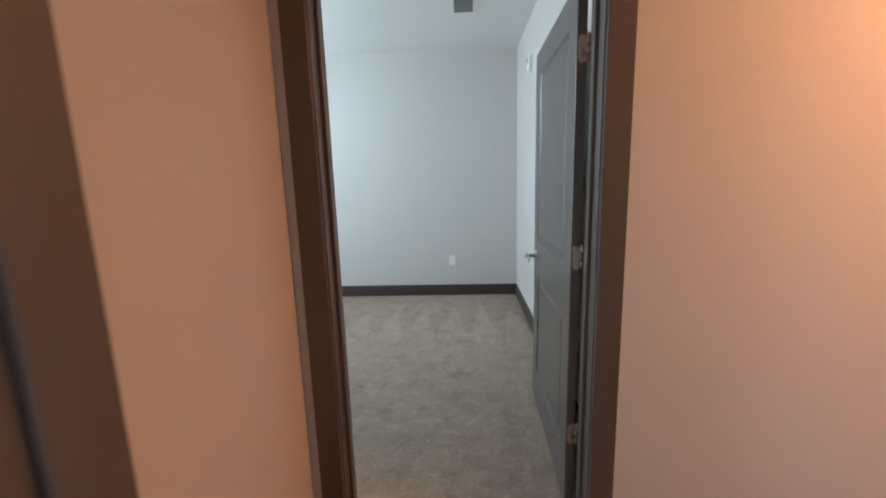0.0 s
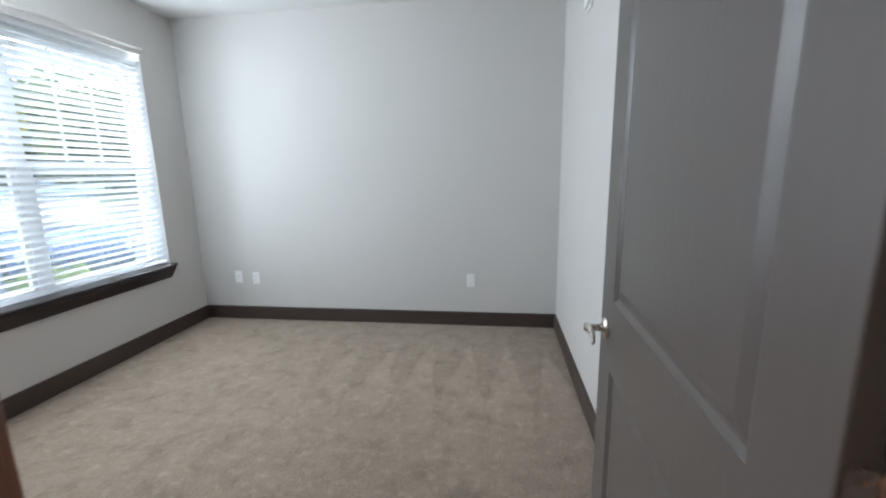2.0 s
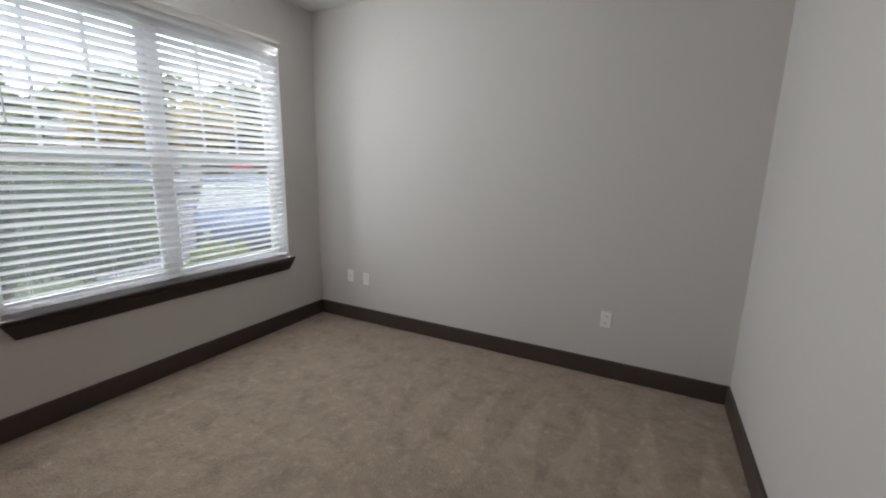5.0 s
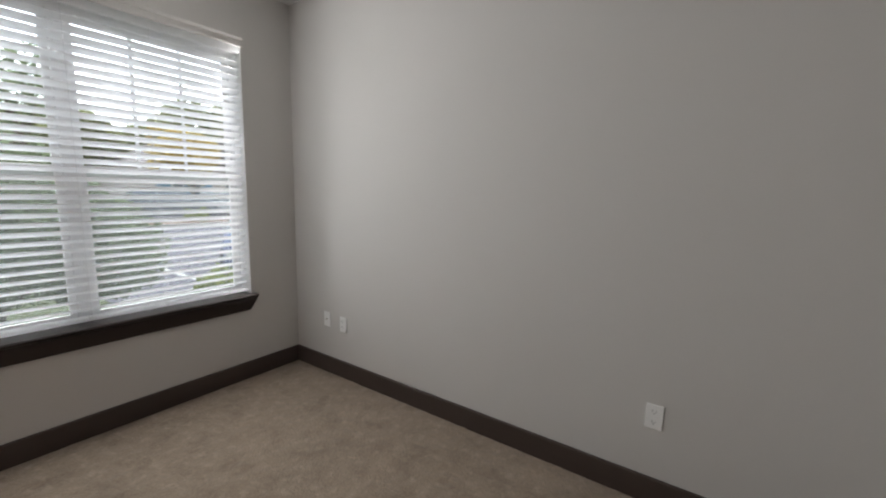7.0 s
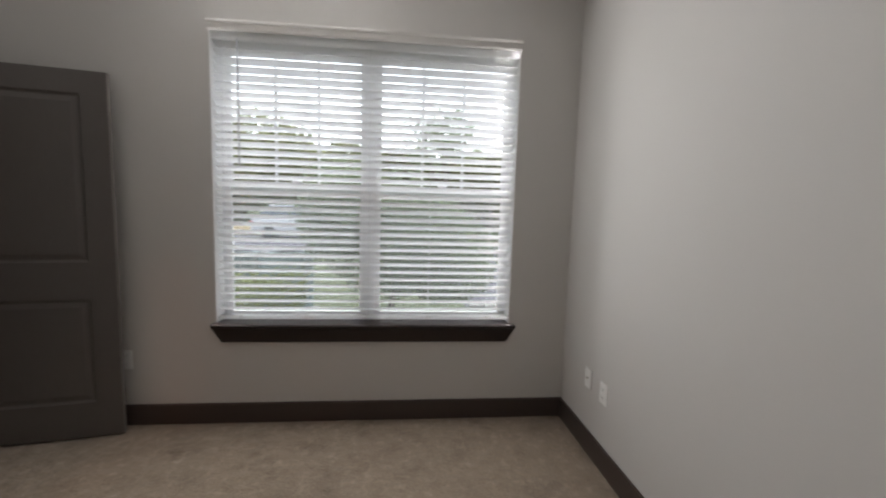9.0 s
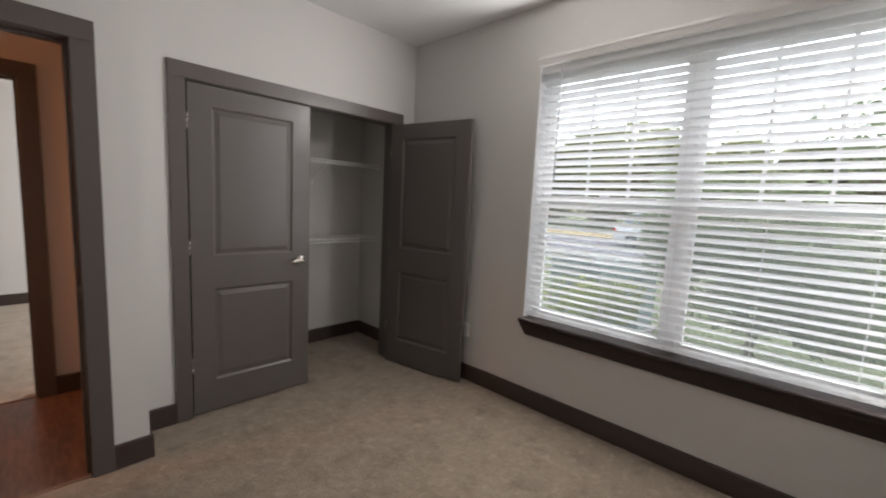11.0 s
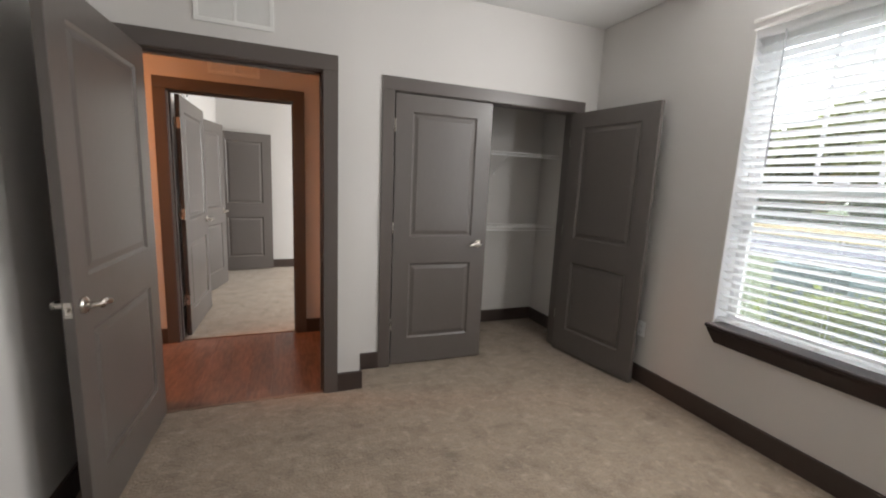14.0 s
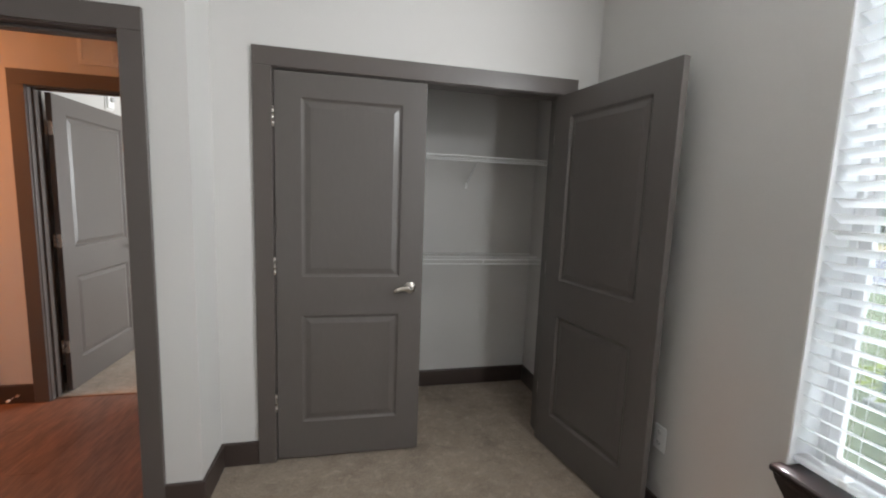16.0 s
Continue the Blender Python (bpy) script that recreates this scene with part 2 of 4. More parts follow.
ALLOY = material("grey_alloy", (0.16, 0.17, 0.19), 0.5, 0.3)


def car_paint(name, colour):
    return material(name, colour, 0.5, 0.0, 0.03, 1.0, 40.0, 0.0, None, 0.1)


# ---- mesh helpers ----


def box(bm, x0, x1, y0, y1, z0, z1, bevel=0.0):
    """Adds a box to bm, its edges rounded off by bevel."""
    v = [bm.verts.new((x, y, z)) for z in (z0, z1) for y in (y0, y1) for x in (x0, x1)]
    f = [bm.faces.new([v[i] for i in q]) for q in ((0, 2, 3, 1), (4, 5, 7, 6), (0, 1, 5, 4), (2, 6, 7, 3), (0, 4, 6, 2), (1, 3, 7, 5))]
    if bevel:
        edges = list({e for q in f for e in q.edges})
        bmesh.ops.bevel(bm, geom=edges, offset=bevel, segments=1, affect="EDGES", profile=0.5)
    return bm


def solid(*a, bevel=0.0):
    return box(bmesh.new(), *a, bevel=bevel)


def tube(bm, pts, radii, seg=8, squash=1.0):
    """A closed tube along pts with one radius a point; squash flattens it upwards."""
    pts = [Vector(p) for p in pts]
    rings = []
    for i, p in enumerate(pts):
        d = (pts[min(i + 1, len(pts) - 1)] - pts[max(i - 1, 0)]).normalized()
        up = Vector((0, 0, 1)) if abs(d.z) < 0.9 else Vector((1, 0, 0))
        a = d.cross(up).normalized()
        b = a.cross(d).normalized()
        r = radii[i] if isinstance(radii, (list, tuple)) else radii
        rings.append([bm.verts.new(p + a * (math.cos(k * math.tau / seg) * r) + b * (math.sin(k * math.tau / seg) * r * squash)) for k in range(seg)])
    for q, w in zip(rings, rings[1:]):
        for k in range(seg):
            bm.faces.new((q[k], q[(k + 1) % seg], w[(k + 1) % seg], w[k]))
    bm.faces.new(rings[0][::-1])
    bm.faces.new(rings[-1])
    return bm


def finish(bm, name, mat, smooth=False):
    bmesh.ops.recalc_face_normals(bm, faces=bm.faces[:])
    me = bpy.data.meshes.new(name)
    bm.to_mesh(me)
    bm.free()
    me.materials.append(mat)
    if smooth:
        me.polygons.foreach_set("use_smooth", [True] * len(me.polygons))
    return me


def part(name, bm, mat, parent, label="", smooth=False, place=None):
    """Links a bmesh as one mesh object under a thing or under a part."""
    ob = new(name, finish(bm, name, mat, smooth))
    ob.parent = parent
    if place:
        ob.matrix_local = place
    return tagged(ob, label)


def thing(name, m, label, category, group="", kind=""):
    ob = new(name)
    ob.empty_display_size = 0.1
    ob.matrix_world = m
    return tagged(ob, label, category, group, kind)


def structure(name, bm, mat, label, category):
    return tagged(new(name, finish(bm, name, mat)), label, category, kind="structure")


# ---- plan ----
N, E, W, S = 4.787, 0.580, -2.785, 1.627        # faces of the bedroom's walls
CL, CLB = 1.345, 0.570                          # closet front wall and closet back wall
JOG, HW = -0.755, -0.645                        # wall step beside the door, west end of the hall
HN, HS = 1.490, 0.437                           # hall's north and south faces
H = 2.735                                       # ceiling
BE, BS, BN = 0.66, -2.62, 0.322                 # the other bedroom's east, south and north faces
WY0, WY1, WZ0, WZ1 = 2.587, 4.405, 0.622, 2.345  # window opening
DX0, DX1 = -0.515, 0.415                        # bedroom door between its jambs
SX0, SX1 = -0.362, 0.552                        # other bedroom's door between its jambs
CX0, CX1 = -2.560, -1.030                       # closet opening
UX0, UX1 = 0.945, 1.715                         # closed door farther along the hall
DZ = 2.045                                      # door opening height

# ---- walls ----


def pierced(along, cuts, heights, holes, near, far):
    """A wall of one piece along x or y, cut at those places and heights, with openings right through it."""
    bm = bmesh.new()
    put = (lambda u, v, z: (u, v, z)) if along == "x" else (lambda u, v, z: (v, u, z))
    layer = [[[bm.verts.new(put(u, v, z)) for u in cuts] for z in heights] for v in (near, far)]
    nx, nz = len(cuts) - 1, len(heights) - 1
    full = lambda i, j: 0 <= i < nx and 0 <= j < nz and (i, j) not in holes
    for j in range(nz):
        for i in range(nx):
            if not full(i, j):
                continue
            for q in layer:
                bm.faces.new((q[j][i], q[j][i + 1], q[j + 1][i + 1], q[j + 1][i]))
            for (di, dj), (a, b) in (((-1, 0), ((j, i), (j + 1, i))), ((1, 0), ((j, i + 1), (j + 1, i + 1))), ((0, -1), ((j, i), (j, i + 1))), ((0, 1), ((j + 1, i), (j + 1, i + 1)))):
                if not full(i + di, j + dj):
                    bm.faces.new((layer[0][a[0]][a[1]], layer[0][b[0]][b[1]], layer[1][b[0]][b[1]], layer[1][a[0]][a[1]]))
    return bm


structure("wall_north", solid(W - 0.17, E + 0.11, N, N + 0.12, -0.1, H), WALL, "pale grey painted drywall wall with three outlets", "wall")
structure("wall_east", solid(E, E + 0.11, S, N, -0.1, H), WALL, "pale grey painted drywall wall behind the open door", "wall")

bm = pierced("y", [HS, WY0, WY1, N], [-0.1, WZ0, WZ1, H], {(1, 1)}, W - 0.17, W)
structure("wall_west", bm, WALL, "pale grey painted drywall wall around the wide window", "wall")

bm = pierced("x", [JOG, DX0 - 0.02, DX1 + 0.02, 3.1], [-0.1, DZ + 0.02, H], {(1, 0)}, HN, S)
structure("wall_south", bm, WALL, "pale grey painted drywall wall around the bedroom doorway", "wall")

bm = pierced("x", [W, CX0 - 0.02, CX1 + 0.02, JOG], [-0.1, DZ + 0.02, H], {(1, 0)}, CL - 0.11, CL)
structure("wall_closet_front", bm, WALL, "pale grey drywall wall above and beside the closet doors", "wall")
structure("wall_closet_back", solid(W, JOG, HS, CLB, -0.1, H), WALL, "pale grey drywall back wall of the closet", "wall")
structure("wall_hall_west", solid(JOG, HW, HS, HN, -0.1, H), WALL, "short painted drywall end wall of the hallway", "wall")

bm = pierced("x", [W - 0.17, SX0 - 0.02, SX1 + 0.02, UX0 - 0.02, UX1 + 0.02, 3.1], [-0.1, DZ + 0.02, H], {(1, 0), (3, 0)}, BN, HS)
structure("wall_hall_south", bm, WALL, "painted drywall hallway wall around the opposite doorway", "wall")
structure("wall_behind_hall_door", solid(BE + 0.12, 1.9, 0.20, 0.30, -0.1, H), WALL, "plain wall closing the space behind the hall door", "wall")
structure("wall_hall_east", solid(3.0, 3.1, HS, HN, -0.1, H), WALL, "painted drywall wall closing the hallway", "wall")

bm = pierced("y", [BS, -2.50, -0.98, BN], [-0.1, DZ, H], {(1, 0)}, BE, BE + 0.11)
structure("wall_other_room_east", bm, WALL, "white painted wall of the opposite bedroom around a closet", "wall")
structure("wall_other_room_south", solid(W - 0.17, BE + 0.85, BS - 0.11, BS, -0.1, H), WALL, "white painted far wall of the opposite bedroom", "wall")
bm = bmesh.new()
box(bm, BE + 0.75, BE + 0.85, BS, -0.8, -0.1, H)
box(bm, BE + 0.11, BE + 0.75, -0.9, -0.8, -0.1, H)
structure("wall_other_closet", bm, WALL, "white painted inner walls of the opposite closet", "wall")
bm = pierced("y", [BS, -2.25, -0.45, BN], [-0.1, WZ0, WZ1, H], {(1, 1)}, W - 0.17, W)
structure("wall_other_room_west", bm, WALL, "white painted outer wall of the opposite bedroom", "wall")

structure("ceiling", solid(W - 0.17, 3.1, BS - 0.11, N + 0.12, H, H + 0.12), CEIL, "smooth white painted drywall ceiling", "ceiling")


def carpet(name, x0, x1, y0, y1, label, step=0.03):
    """A carpet sheet with the low relief of trodden pile."""
    bm = bmesh.new()
    nx, ny = max(2, int((x1 - x0) / step)), max(2, int((y1 - y0) / step))
    rows = []
    for j in range(ny + 1):
        row = []
        for i in range(nx + 1):
            x, y = x0 + (x1 - x0) * i / nx, y0 + (y1 - y0) * j / ny
            z = 0.003 * noise.noise((x * 7, y * 7, 0)) + 0.0045 * noise.noise((x * 21, y * 21, 3)) + 0.003 * noise.noise((x * 40, y * 40, 7))
            row.append(bm.verts.new((x, y, z)))
        rows.append(row)
    for a, b in zip(rows, rows[1:]):
        for i in range(nx):
            bm.faces.new((a[i], a[i + 1], b[i + 1], b[i]))
    ob = structure(name, bm, CARPET, label, "carpet")
    ob.data.polygons.foreach_set("use_smooth", [True] * len(ob.data.polygons))
    return ob


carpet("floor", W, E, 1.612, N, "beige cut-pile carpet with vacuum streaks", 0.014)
carpet("floor_closet", W, JOG, CLB, 1.612, "beige cut-pile carpet running into the closet")
carpet("floor_other_room", W, BE + 0.75, BS, 0.395, "beige cut-pile carpet of the opposite bedroom")
structure("subfloor", solid(W - 0.17, 3.1, BS - 0.11, N + 0.12, -0.1, -0.012), UNDER, "dark screed under the flooring", "floor")

# ---- baseboards ----


def baseboard(x0, y0, x1, y1, side, label="taupe painted flat baseboard, darkened for shade"):
    """From (x0, y0) to (x1, y1); side +1 or -1 says to which side of that line the board is thick."""
    bm = bmesh.new()
    d = Vector((x1 - x0, y1 - y0, 0))
    length = d.length
    prof = [(0, 0), (0.015, 0), (0.015, 0.118), (0.012, 0.126), (0, 0.126)]
    a = [bm.verts.new((0, side * p, z)) for p, z in prof]
    b = [bm.verts.new((length, side * p, z)) for p, z in prof]
    for i in range(5):
        bm.faces.new((a[i], a[(i + 1) % 5], b[(i + 1) % 5], b[i]))
    bm.faces.new(a)
    bm.faces.new(b[::-1])
    ob = structure("baseboard", bm, SHADED_TRIM, label, "baseboard")
    ob.matrix_world = pose(x0, y0, 0.001, 0, 0, math.degrees(math.atan2(d.y, d.x)))
    return ob


CASE = 0.092
baseboard(W, N, E, N, -1)
baseboard(E, S, E, N - 0.015, 1)
baseboard(W, CL, W, N - 0.015, -1)
baseboard(JOG - 0.015, S, DX0 - CASE, S, 1)
baseboard(JOG, CL, JOG, S, 1)
baseboard(CX1 + CASE, CL, JOG - 0.015, CL, 1)
baseboard(W + 0.015, CL, CX0 - CASE, CL, 1)
baseboard(DX1 + CASE, S, E - 0.015, S, 1)
baseboard(W, CLB, JOG, CLB, 1)
baseboard(W, CLB + 0.015, W, CL - 0.11, -1)
baseboard(HW, HS, SX0 - CASE, HS, 1)
baseboard(SX1 + CASE, HS, UX0 - CASE, HS, 1)
baseboard(UX1 + CASE, HS, 3.0, HS, 1)
baseboard(HW, HS + 0.015, HW, HN, -1)
baseboard(DX1 + CASE, HN, 3.0, HN, -1)
baseboard(W, BS, BE, BS, 1)
baseboard(BE, -0.88, BE, BN, 1)

# ---- door frames ----


def board(name, parent, *a):
    return part(name, solid(*a, bevel=0.002), CASING, parent)


def door_frame(name, x0, x1, y0, y1, stop_y, label, both=True, stops=True):
    """Jambs, stops and flat casing around an opening from x0 to x1 through a wall from y0 to y1."""
    t = thing(name, Matrix.Identity(4), label, "door frame", kind="structure")
    board("jamb", t, x0 - 0.019, x0, y0 - 0.002, y1 + 0.002, 0.0, DZ)
    board("jamb", t, x1, x1 + 0.019, y0 - 0.002, y1 + 0.002, 0.0, DZ)
    board("head_jamb", t, x0 - 0.019, x1 + 0.019, y0 - 0.002, y1 + 0.002, DZ, DZ + 0.019)
    if stops:
        board("stop", t, x0, x0 + 0.012, stop_y, stop_y + 0.036, 0.0, DZ)
        board("stop", t, x1 - 0.012, x1, stop_y, stop_y + 0.036, 0.0, DZ)
        board("stop", t, x0 + 0.012, x1 - 0.012, stop_y, stop_y + 0.036, DZ - 0.012, DZ)
    for ya, yb in (((y1, y1 + 0.017), (y0 - 0.017, y0)) if both else ((y1, y1 + 0.017),)):
        g = 0.005
        board("casing", t, x0 - g - CASE + 0.005, x0 - g, ya, yb, 0.0, DZ + g)
        board("casing", t, x1 + g, x1 + g + CASE - 0.005, ya, yb, 0.0, DZ + g)
        board("head_casing", t, x0 - g - CASE + 0.005, x1 + g + CASE - 0.005, ya, yb, DZ + g, DZ + g + CASE - 0.003)
    return t


frame_a = door_frame("door_frame", DX0, DX1, HN, S, 1.548, "dark taupe door frame with flat casing and strike plate")
frame_b = door_frame("door_frame", SX0, SX1, BN, HS, 0.365, "dark taupe frame of the opposite bedroom doorway")
frame_c = door_frame("door_frame", CX0, CX1, CL - 0.11, CL, 1.25, "dark taupe frame around the double closet doors", True, False)
frame_d = door_frame("door_frame", UX0, UX1, BN, HS, 0.350, "dark taupe frame around a closed hall door", False)
plate = part("strike_plate", solid(DX0, DX0 + 0.002, 1.585, 1.617, 0.885, 0.945, bevel=0.0008), NICKEL, frame_a, "brushed nickel strike plate")
part("strike_hole", solid(DX0 + 0.0021, DX0 + 0.0031, 1.594, 1.608, 0.902, 0.928), DARK, plate)

# ---- doors ----


def leaf_mesh(w, h, thick, cuts_x, cuts_z, holes):
    """Stiles and rails of a door as one sheet of quads on each face, open where the panels sit."""
    bm = bmesh.new()
    layer = [[[bm.verts.new((x, y, z)) for x in cuts_x] for z in cuts_z] for y in (0, thick)]
    nx, nz = len(cuts_x) - 1, len(cuts_z) - 1
    solid_cell = lambda i, j: 0 <= i < nx and 0 <= j < nz and (i, j) not in holes
    for j in range(nz):
        for i in range(nx):
            if not solid_cell(i, j):
                continue
            for k in (0, 1):
                q = layer[k]
                bm.faces.new((q[j][i], q[j][i + 1], q[j + 1][i + 1], q[j + 1][i]))
            for (di, dj), (a, b) in (((-1, 0), ((j, i), (j + 1, i))), ((1, 0), ((j, i + 1), (j + 1, i + 1))), ((0, -1), ((j, i), (j, i + 1))), ((0, 1), ((j + 1, i), (j + 1, i + 1)))):
                if not solid_cell(i + di, j + dj):
                    bm.faces.new((layer[0][a[0]][a[1]], layer[0][b[0]][b[1]], layer[1][b[0]][b[1]], layer[1][a[0]][a[1]]))
    bmesh.ops.recalc_face_normals(bm, faces=bm.faces[:])
    sharp = [e for e in bm.edges if len(e.link_faces) == 2 and e.calc_face_angle(0) > 1.0]
    bmesh.ops.bevel(bm, geom=sharp, offset=0.0025, segments=2, affect="EDGES", profile=0.5)
    return bm


def panel_mesh(x0, x1, z0, z1, thick):
    """A raised panel with a moulded groove round it on both faces."""
    bm = bmesh.new()
    rings = [(0.0, 0.0022), (0.010, 0.010), (0.017, 0.0105), (0.043, 0.004)]
    for side in (0, 1):
        loops = []
        for inset, depth in rings:
            y = depth if side == 0 else thick - depth
            loops.append([bm.verts.new((x, y, z)) for x, z in ((x0 + inset, z0 + inset), (x1 - inset, z0 + inset), (x1 - inset, z1 - inset), (x0 + inset, z1 - inset))])
        for a, b in zip(loops, loops[1:]):
            for k in range(4):
                bm.faces.new((a[k], a[(k + 1) % 4], b[(k + 1) % 4], b[k]))
        bm.faces.new(loops[-1])
    return bm


def lever(parent, x, y, z, out, along, name="handle"):
    """A lever handle on a round rose; out is the side it stands off to, along the way that the lever points."""
    bm = bmesh.new()
    tube(bm, [(x, y, z), (x, y + out * 0.004, z), (x, y + out * 0.010, z), (x, y + out * 0.012, z)], [0.032, 0.032, 0.028, 0.018], 20)
    rose = part(name, bm, NICKEL, parent, "satin nickel lever handle", True)
    bm = bmesh.new()
    tube(bm, [(x, y + out * 0.011, z), (x, y + out * 0.030, z), (x, y + out * 0.046, z), (x + along * 0.012, y + out * 0.056, z)], [0.012, 0.0105, 0.0105, 0.010], 12)
    pts = [(x + along * d, y + out * (0.056 - 0.006 * math.sin(d * 34)), z + dz) for d, dz in ((0.0, 0.0), (0.015, 0.002), (0.035, 0.002), (0.055, -0.001), (0.072, -0.006), (0.086, -0.011), (0.094, -0.013))]
    tube(bm, pts, [0.0095, 0.0100, 0.0085, 0.0075, 0.0070, 0.0060, 0.0020], 12, 1.55)
    part("lever", bm, NICKEL, rose, "", True)
    return rose


def door(name, m, w, label, flip=1, latch=True, levers=(1, 1), group="", hz=0.945):
    """A two-panel door leaf hung at its local origin, reaching along +x; flip -1 mirrors it to the other side of the pivot."""
    t = thing(name, m, label, "door", group)
    thick, h, mx = 0.035, 2.022, 0.128
    cx, cz = [0, mx, w - mx, w], [0, 0.205, 0.795, 1.005, 1.900, h]
    holes = {(1, 1), (1, 3)}
    move = Matrix.Translation((0, 0 if flip > 0 else -thick, 0))
    part("leaf", leaf_mesh(w, h, thick, cx, cz, holes), DOOR, t, "", False, move)
    part("panel", panel_mesh(mx, w - mx, cz[1], cz[2], thick), DOOR, t, "", False, move)
    part("panel", panel_mesh(mx, w - mx, cz[3], cz[4], thick), DOOR, t, "", False, move)
    ylo, yhi = (0, thick) if flip > 0 else (-thick, 0)
    if levers[0]:
        lever(t, w - 0.066, ylo, hz, -1, -1)
    if levers[1]:
        lever(t, w - 0.066, yhi, hz, 1, -1)
    if latch:
        pl = part("latch_plate", solid(w, w + 0.0015, ylo + 0.006, yhi - 0.006, hz - 0.028, hz + 0.028, bevel=0.0005), NICKEL, t)
        part("latch", solid(w + 0.0015, w + 0.011, ylo + 0.012, yhi - 0.012, hz - 0.009, hz + 0.009, bevel=0.003), NICKEL, pl)
    pivot = 0.0
    for z in (0.32, 1.058, 1.80):
        bm = bmesh.new()
        for k in range(3):
            tube(bm, [(-0.004, pivot - flip * 0.005, z - 0.044 + k * 0.030), (-0.004, pivot - flip * 0.005, z - 0.016 + k * 0.030)], 0.0065, 10)
        tube(bm, [(-0.004, pivot - flip * 0.005, z + 0.046), (-0.004, pivot - flip * 0.005, z + 0.051)], [0.0065, 0.003], 10)
        hinge = part("hinge", bm, NICKEL, t, "satin nickel butt hinge", True)
        bm = solid(-0.0022, -0.0002, ylo + 0.001, yhi - 0.006, z - 0.046, z + 0.046)
        bmesh.ops.bevel(bm, geom=[e for e in bm.edges if abs((e.verts[0].co - e.verts[1].co).x) > 0.001], offset=0.012, segments=3, affect="EDGES", profile=0.5)
        part("hinge_plate", bm, NICKEL, hinge)
        for dy, dz in ((0.010, 0.03), (0.020, 0.0), (0.010, -0.03)):
            part("screw", tube(bmesh.new(), [(-0.0022, ylo + dy, z + dz), (-0.0032, ylo + dy, z + dz)], [0.004, 0.003], 8), NICKEL, hinge)
    return t


door("door_leaf", pose(0.406, 1.640, 0.014, 0, 0, 88.8), 0.893, "dark taupe two-panel bedroom door standing wide open", hz=0.905)
door("closet_door", pose(-1.034, 1.352, 0.014, 0, 0, 178.8), 0.756, "dark taupe two-panel closet door standing nearly closed", 1, False, (1, 0), "closet doors")
door("closet_door", pose(-2.556, 1.360, 0.012, 0, 0, 100.6), 0.766, "dark taupe two-panel closet door standing wide open", -1, False, (0, 1), "closet doors")
door("door_leaf", pose(0.528, 0.330, 0.014, 0, 0, -91.0), 0.90, "dark taupe two-panel door open into the opposite bedroom", -1)
door("door_leaf", pose(UX0 + 0.003, HS - 0.003, 0.014, 0, 0, 0), 0.762, "dark taupe two-panel hall door standing closed", -1, False, (0, 1))
door("closet_door", pose(BE - 0.002, -1.00, 0.014, 0, 0, -103.0), 0.735, "dark taupe closet door ajar in the opposite bedroom", -1, False, (1, 1), "far closet doors")
door("closet_door", pose(BE - 0.012, -2.36, 0.014, 0, 0, 189.5), 0.735, "dark taupe closet door open in the opposite bedroom", 1, False, (0, 0), "far closet doors")

# ---- window ----
XG = W - 0.115                                  # inner face of the window unit


def window_unit(name, y0, y1, label, muntins=True):
    """A twin double-hung vinyl window in an opening of the west wall."""
    t = thing(name, Matrix.Identity(4), label, "window", kind="structure")
    f, xa, xb = 0.028, XG - 0.055, XG
    bm = bmesh.new()
    box(bm, xa, xb, y0, y0 + f, WZ0, WZ1, 0.003)
    box(bm, xa, xb, y1 - f, y1, WZ0, WZ1, 0.003)
    box(bm, xa, xb, y0 + f, y1 - f, WZ1 - f, WZ1, 0.003)
    box(bm, xa, xb, y0 + f, y1 - f, WZ0, WZ0 + f, 0.003)
    part("window_frame", bm, VINYL, t, "white vinyl window frame")
    mid = (y0 + y1) / 2
    part("mullion", solid(xa, xb + 0.004, mid - 0.035, mid + 0.035, WZ0 + f, WZ1 - f, bevel=0.004), VINYL, t, "white vinyl mullion between the two sashes")
    zr = 1.475
    for a, b in ((y0 + f, mid - 0.035), (mid + 0.035, y1 - f)):
        for low in (True, False):
            za, zb = (WZ0 + f, zr + 0.025) if low else (zr - 0.025, WZ1 - f)
            xs = (xb - 0.026, xb - 0.004) if low else (xb - 0.052, xb - 0.030)
            s = 0.030
            bm = bmesh.new()
            box(bm, *xs, a, a + s, za, zb, 0.002)
            box(bm, *xs, b - s, b, za, zb, 0.002)
            box(bm, *xs, a + s, b - s, za, za + s, 0.002)
            box(bm, *xs, a + s, b - s, zb - s, zb, 0.002)
            sash = part("sash", bm, VINYL, t)
            xm = (xs[0] + xs[1]) / 2
            pane = part("pane", solid(xm - 0.002, xm + 0.002, a + s - 0.004, b - s + 0.004, za + s - 0.004, zb - s + 0.004), GLASS, sash, "clear window glass")
            pane.visible_shadow = False
            if low:
                part("sash_lock", solid(xs[1] - 0.016, xs[1] + 0.006, (a + b) / 2 - 0.03, (a + b) / 2 + 0.03, zb, zb + 0.012, bevel=0.003), VINYL, sash)
            elif muntins:
                for k in (1, 2):
                    y = a + s + (b - a - 2 * s) * k / 3
                    part("muntin", solid(xm - 0.007, xm + 0.007, y - 0.009, y + 0.009, za + s, zb - s, bevel=0.002), VINYL, sash)
    return t


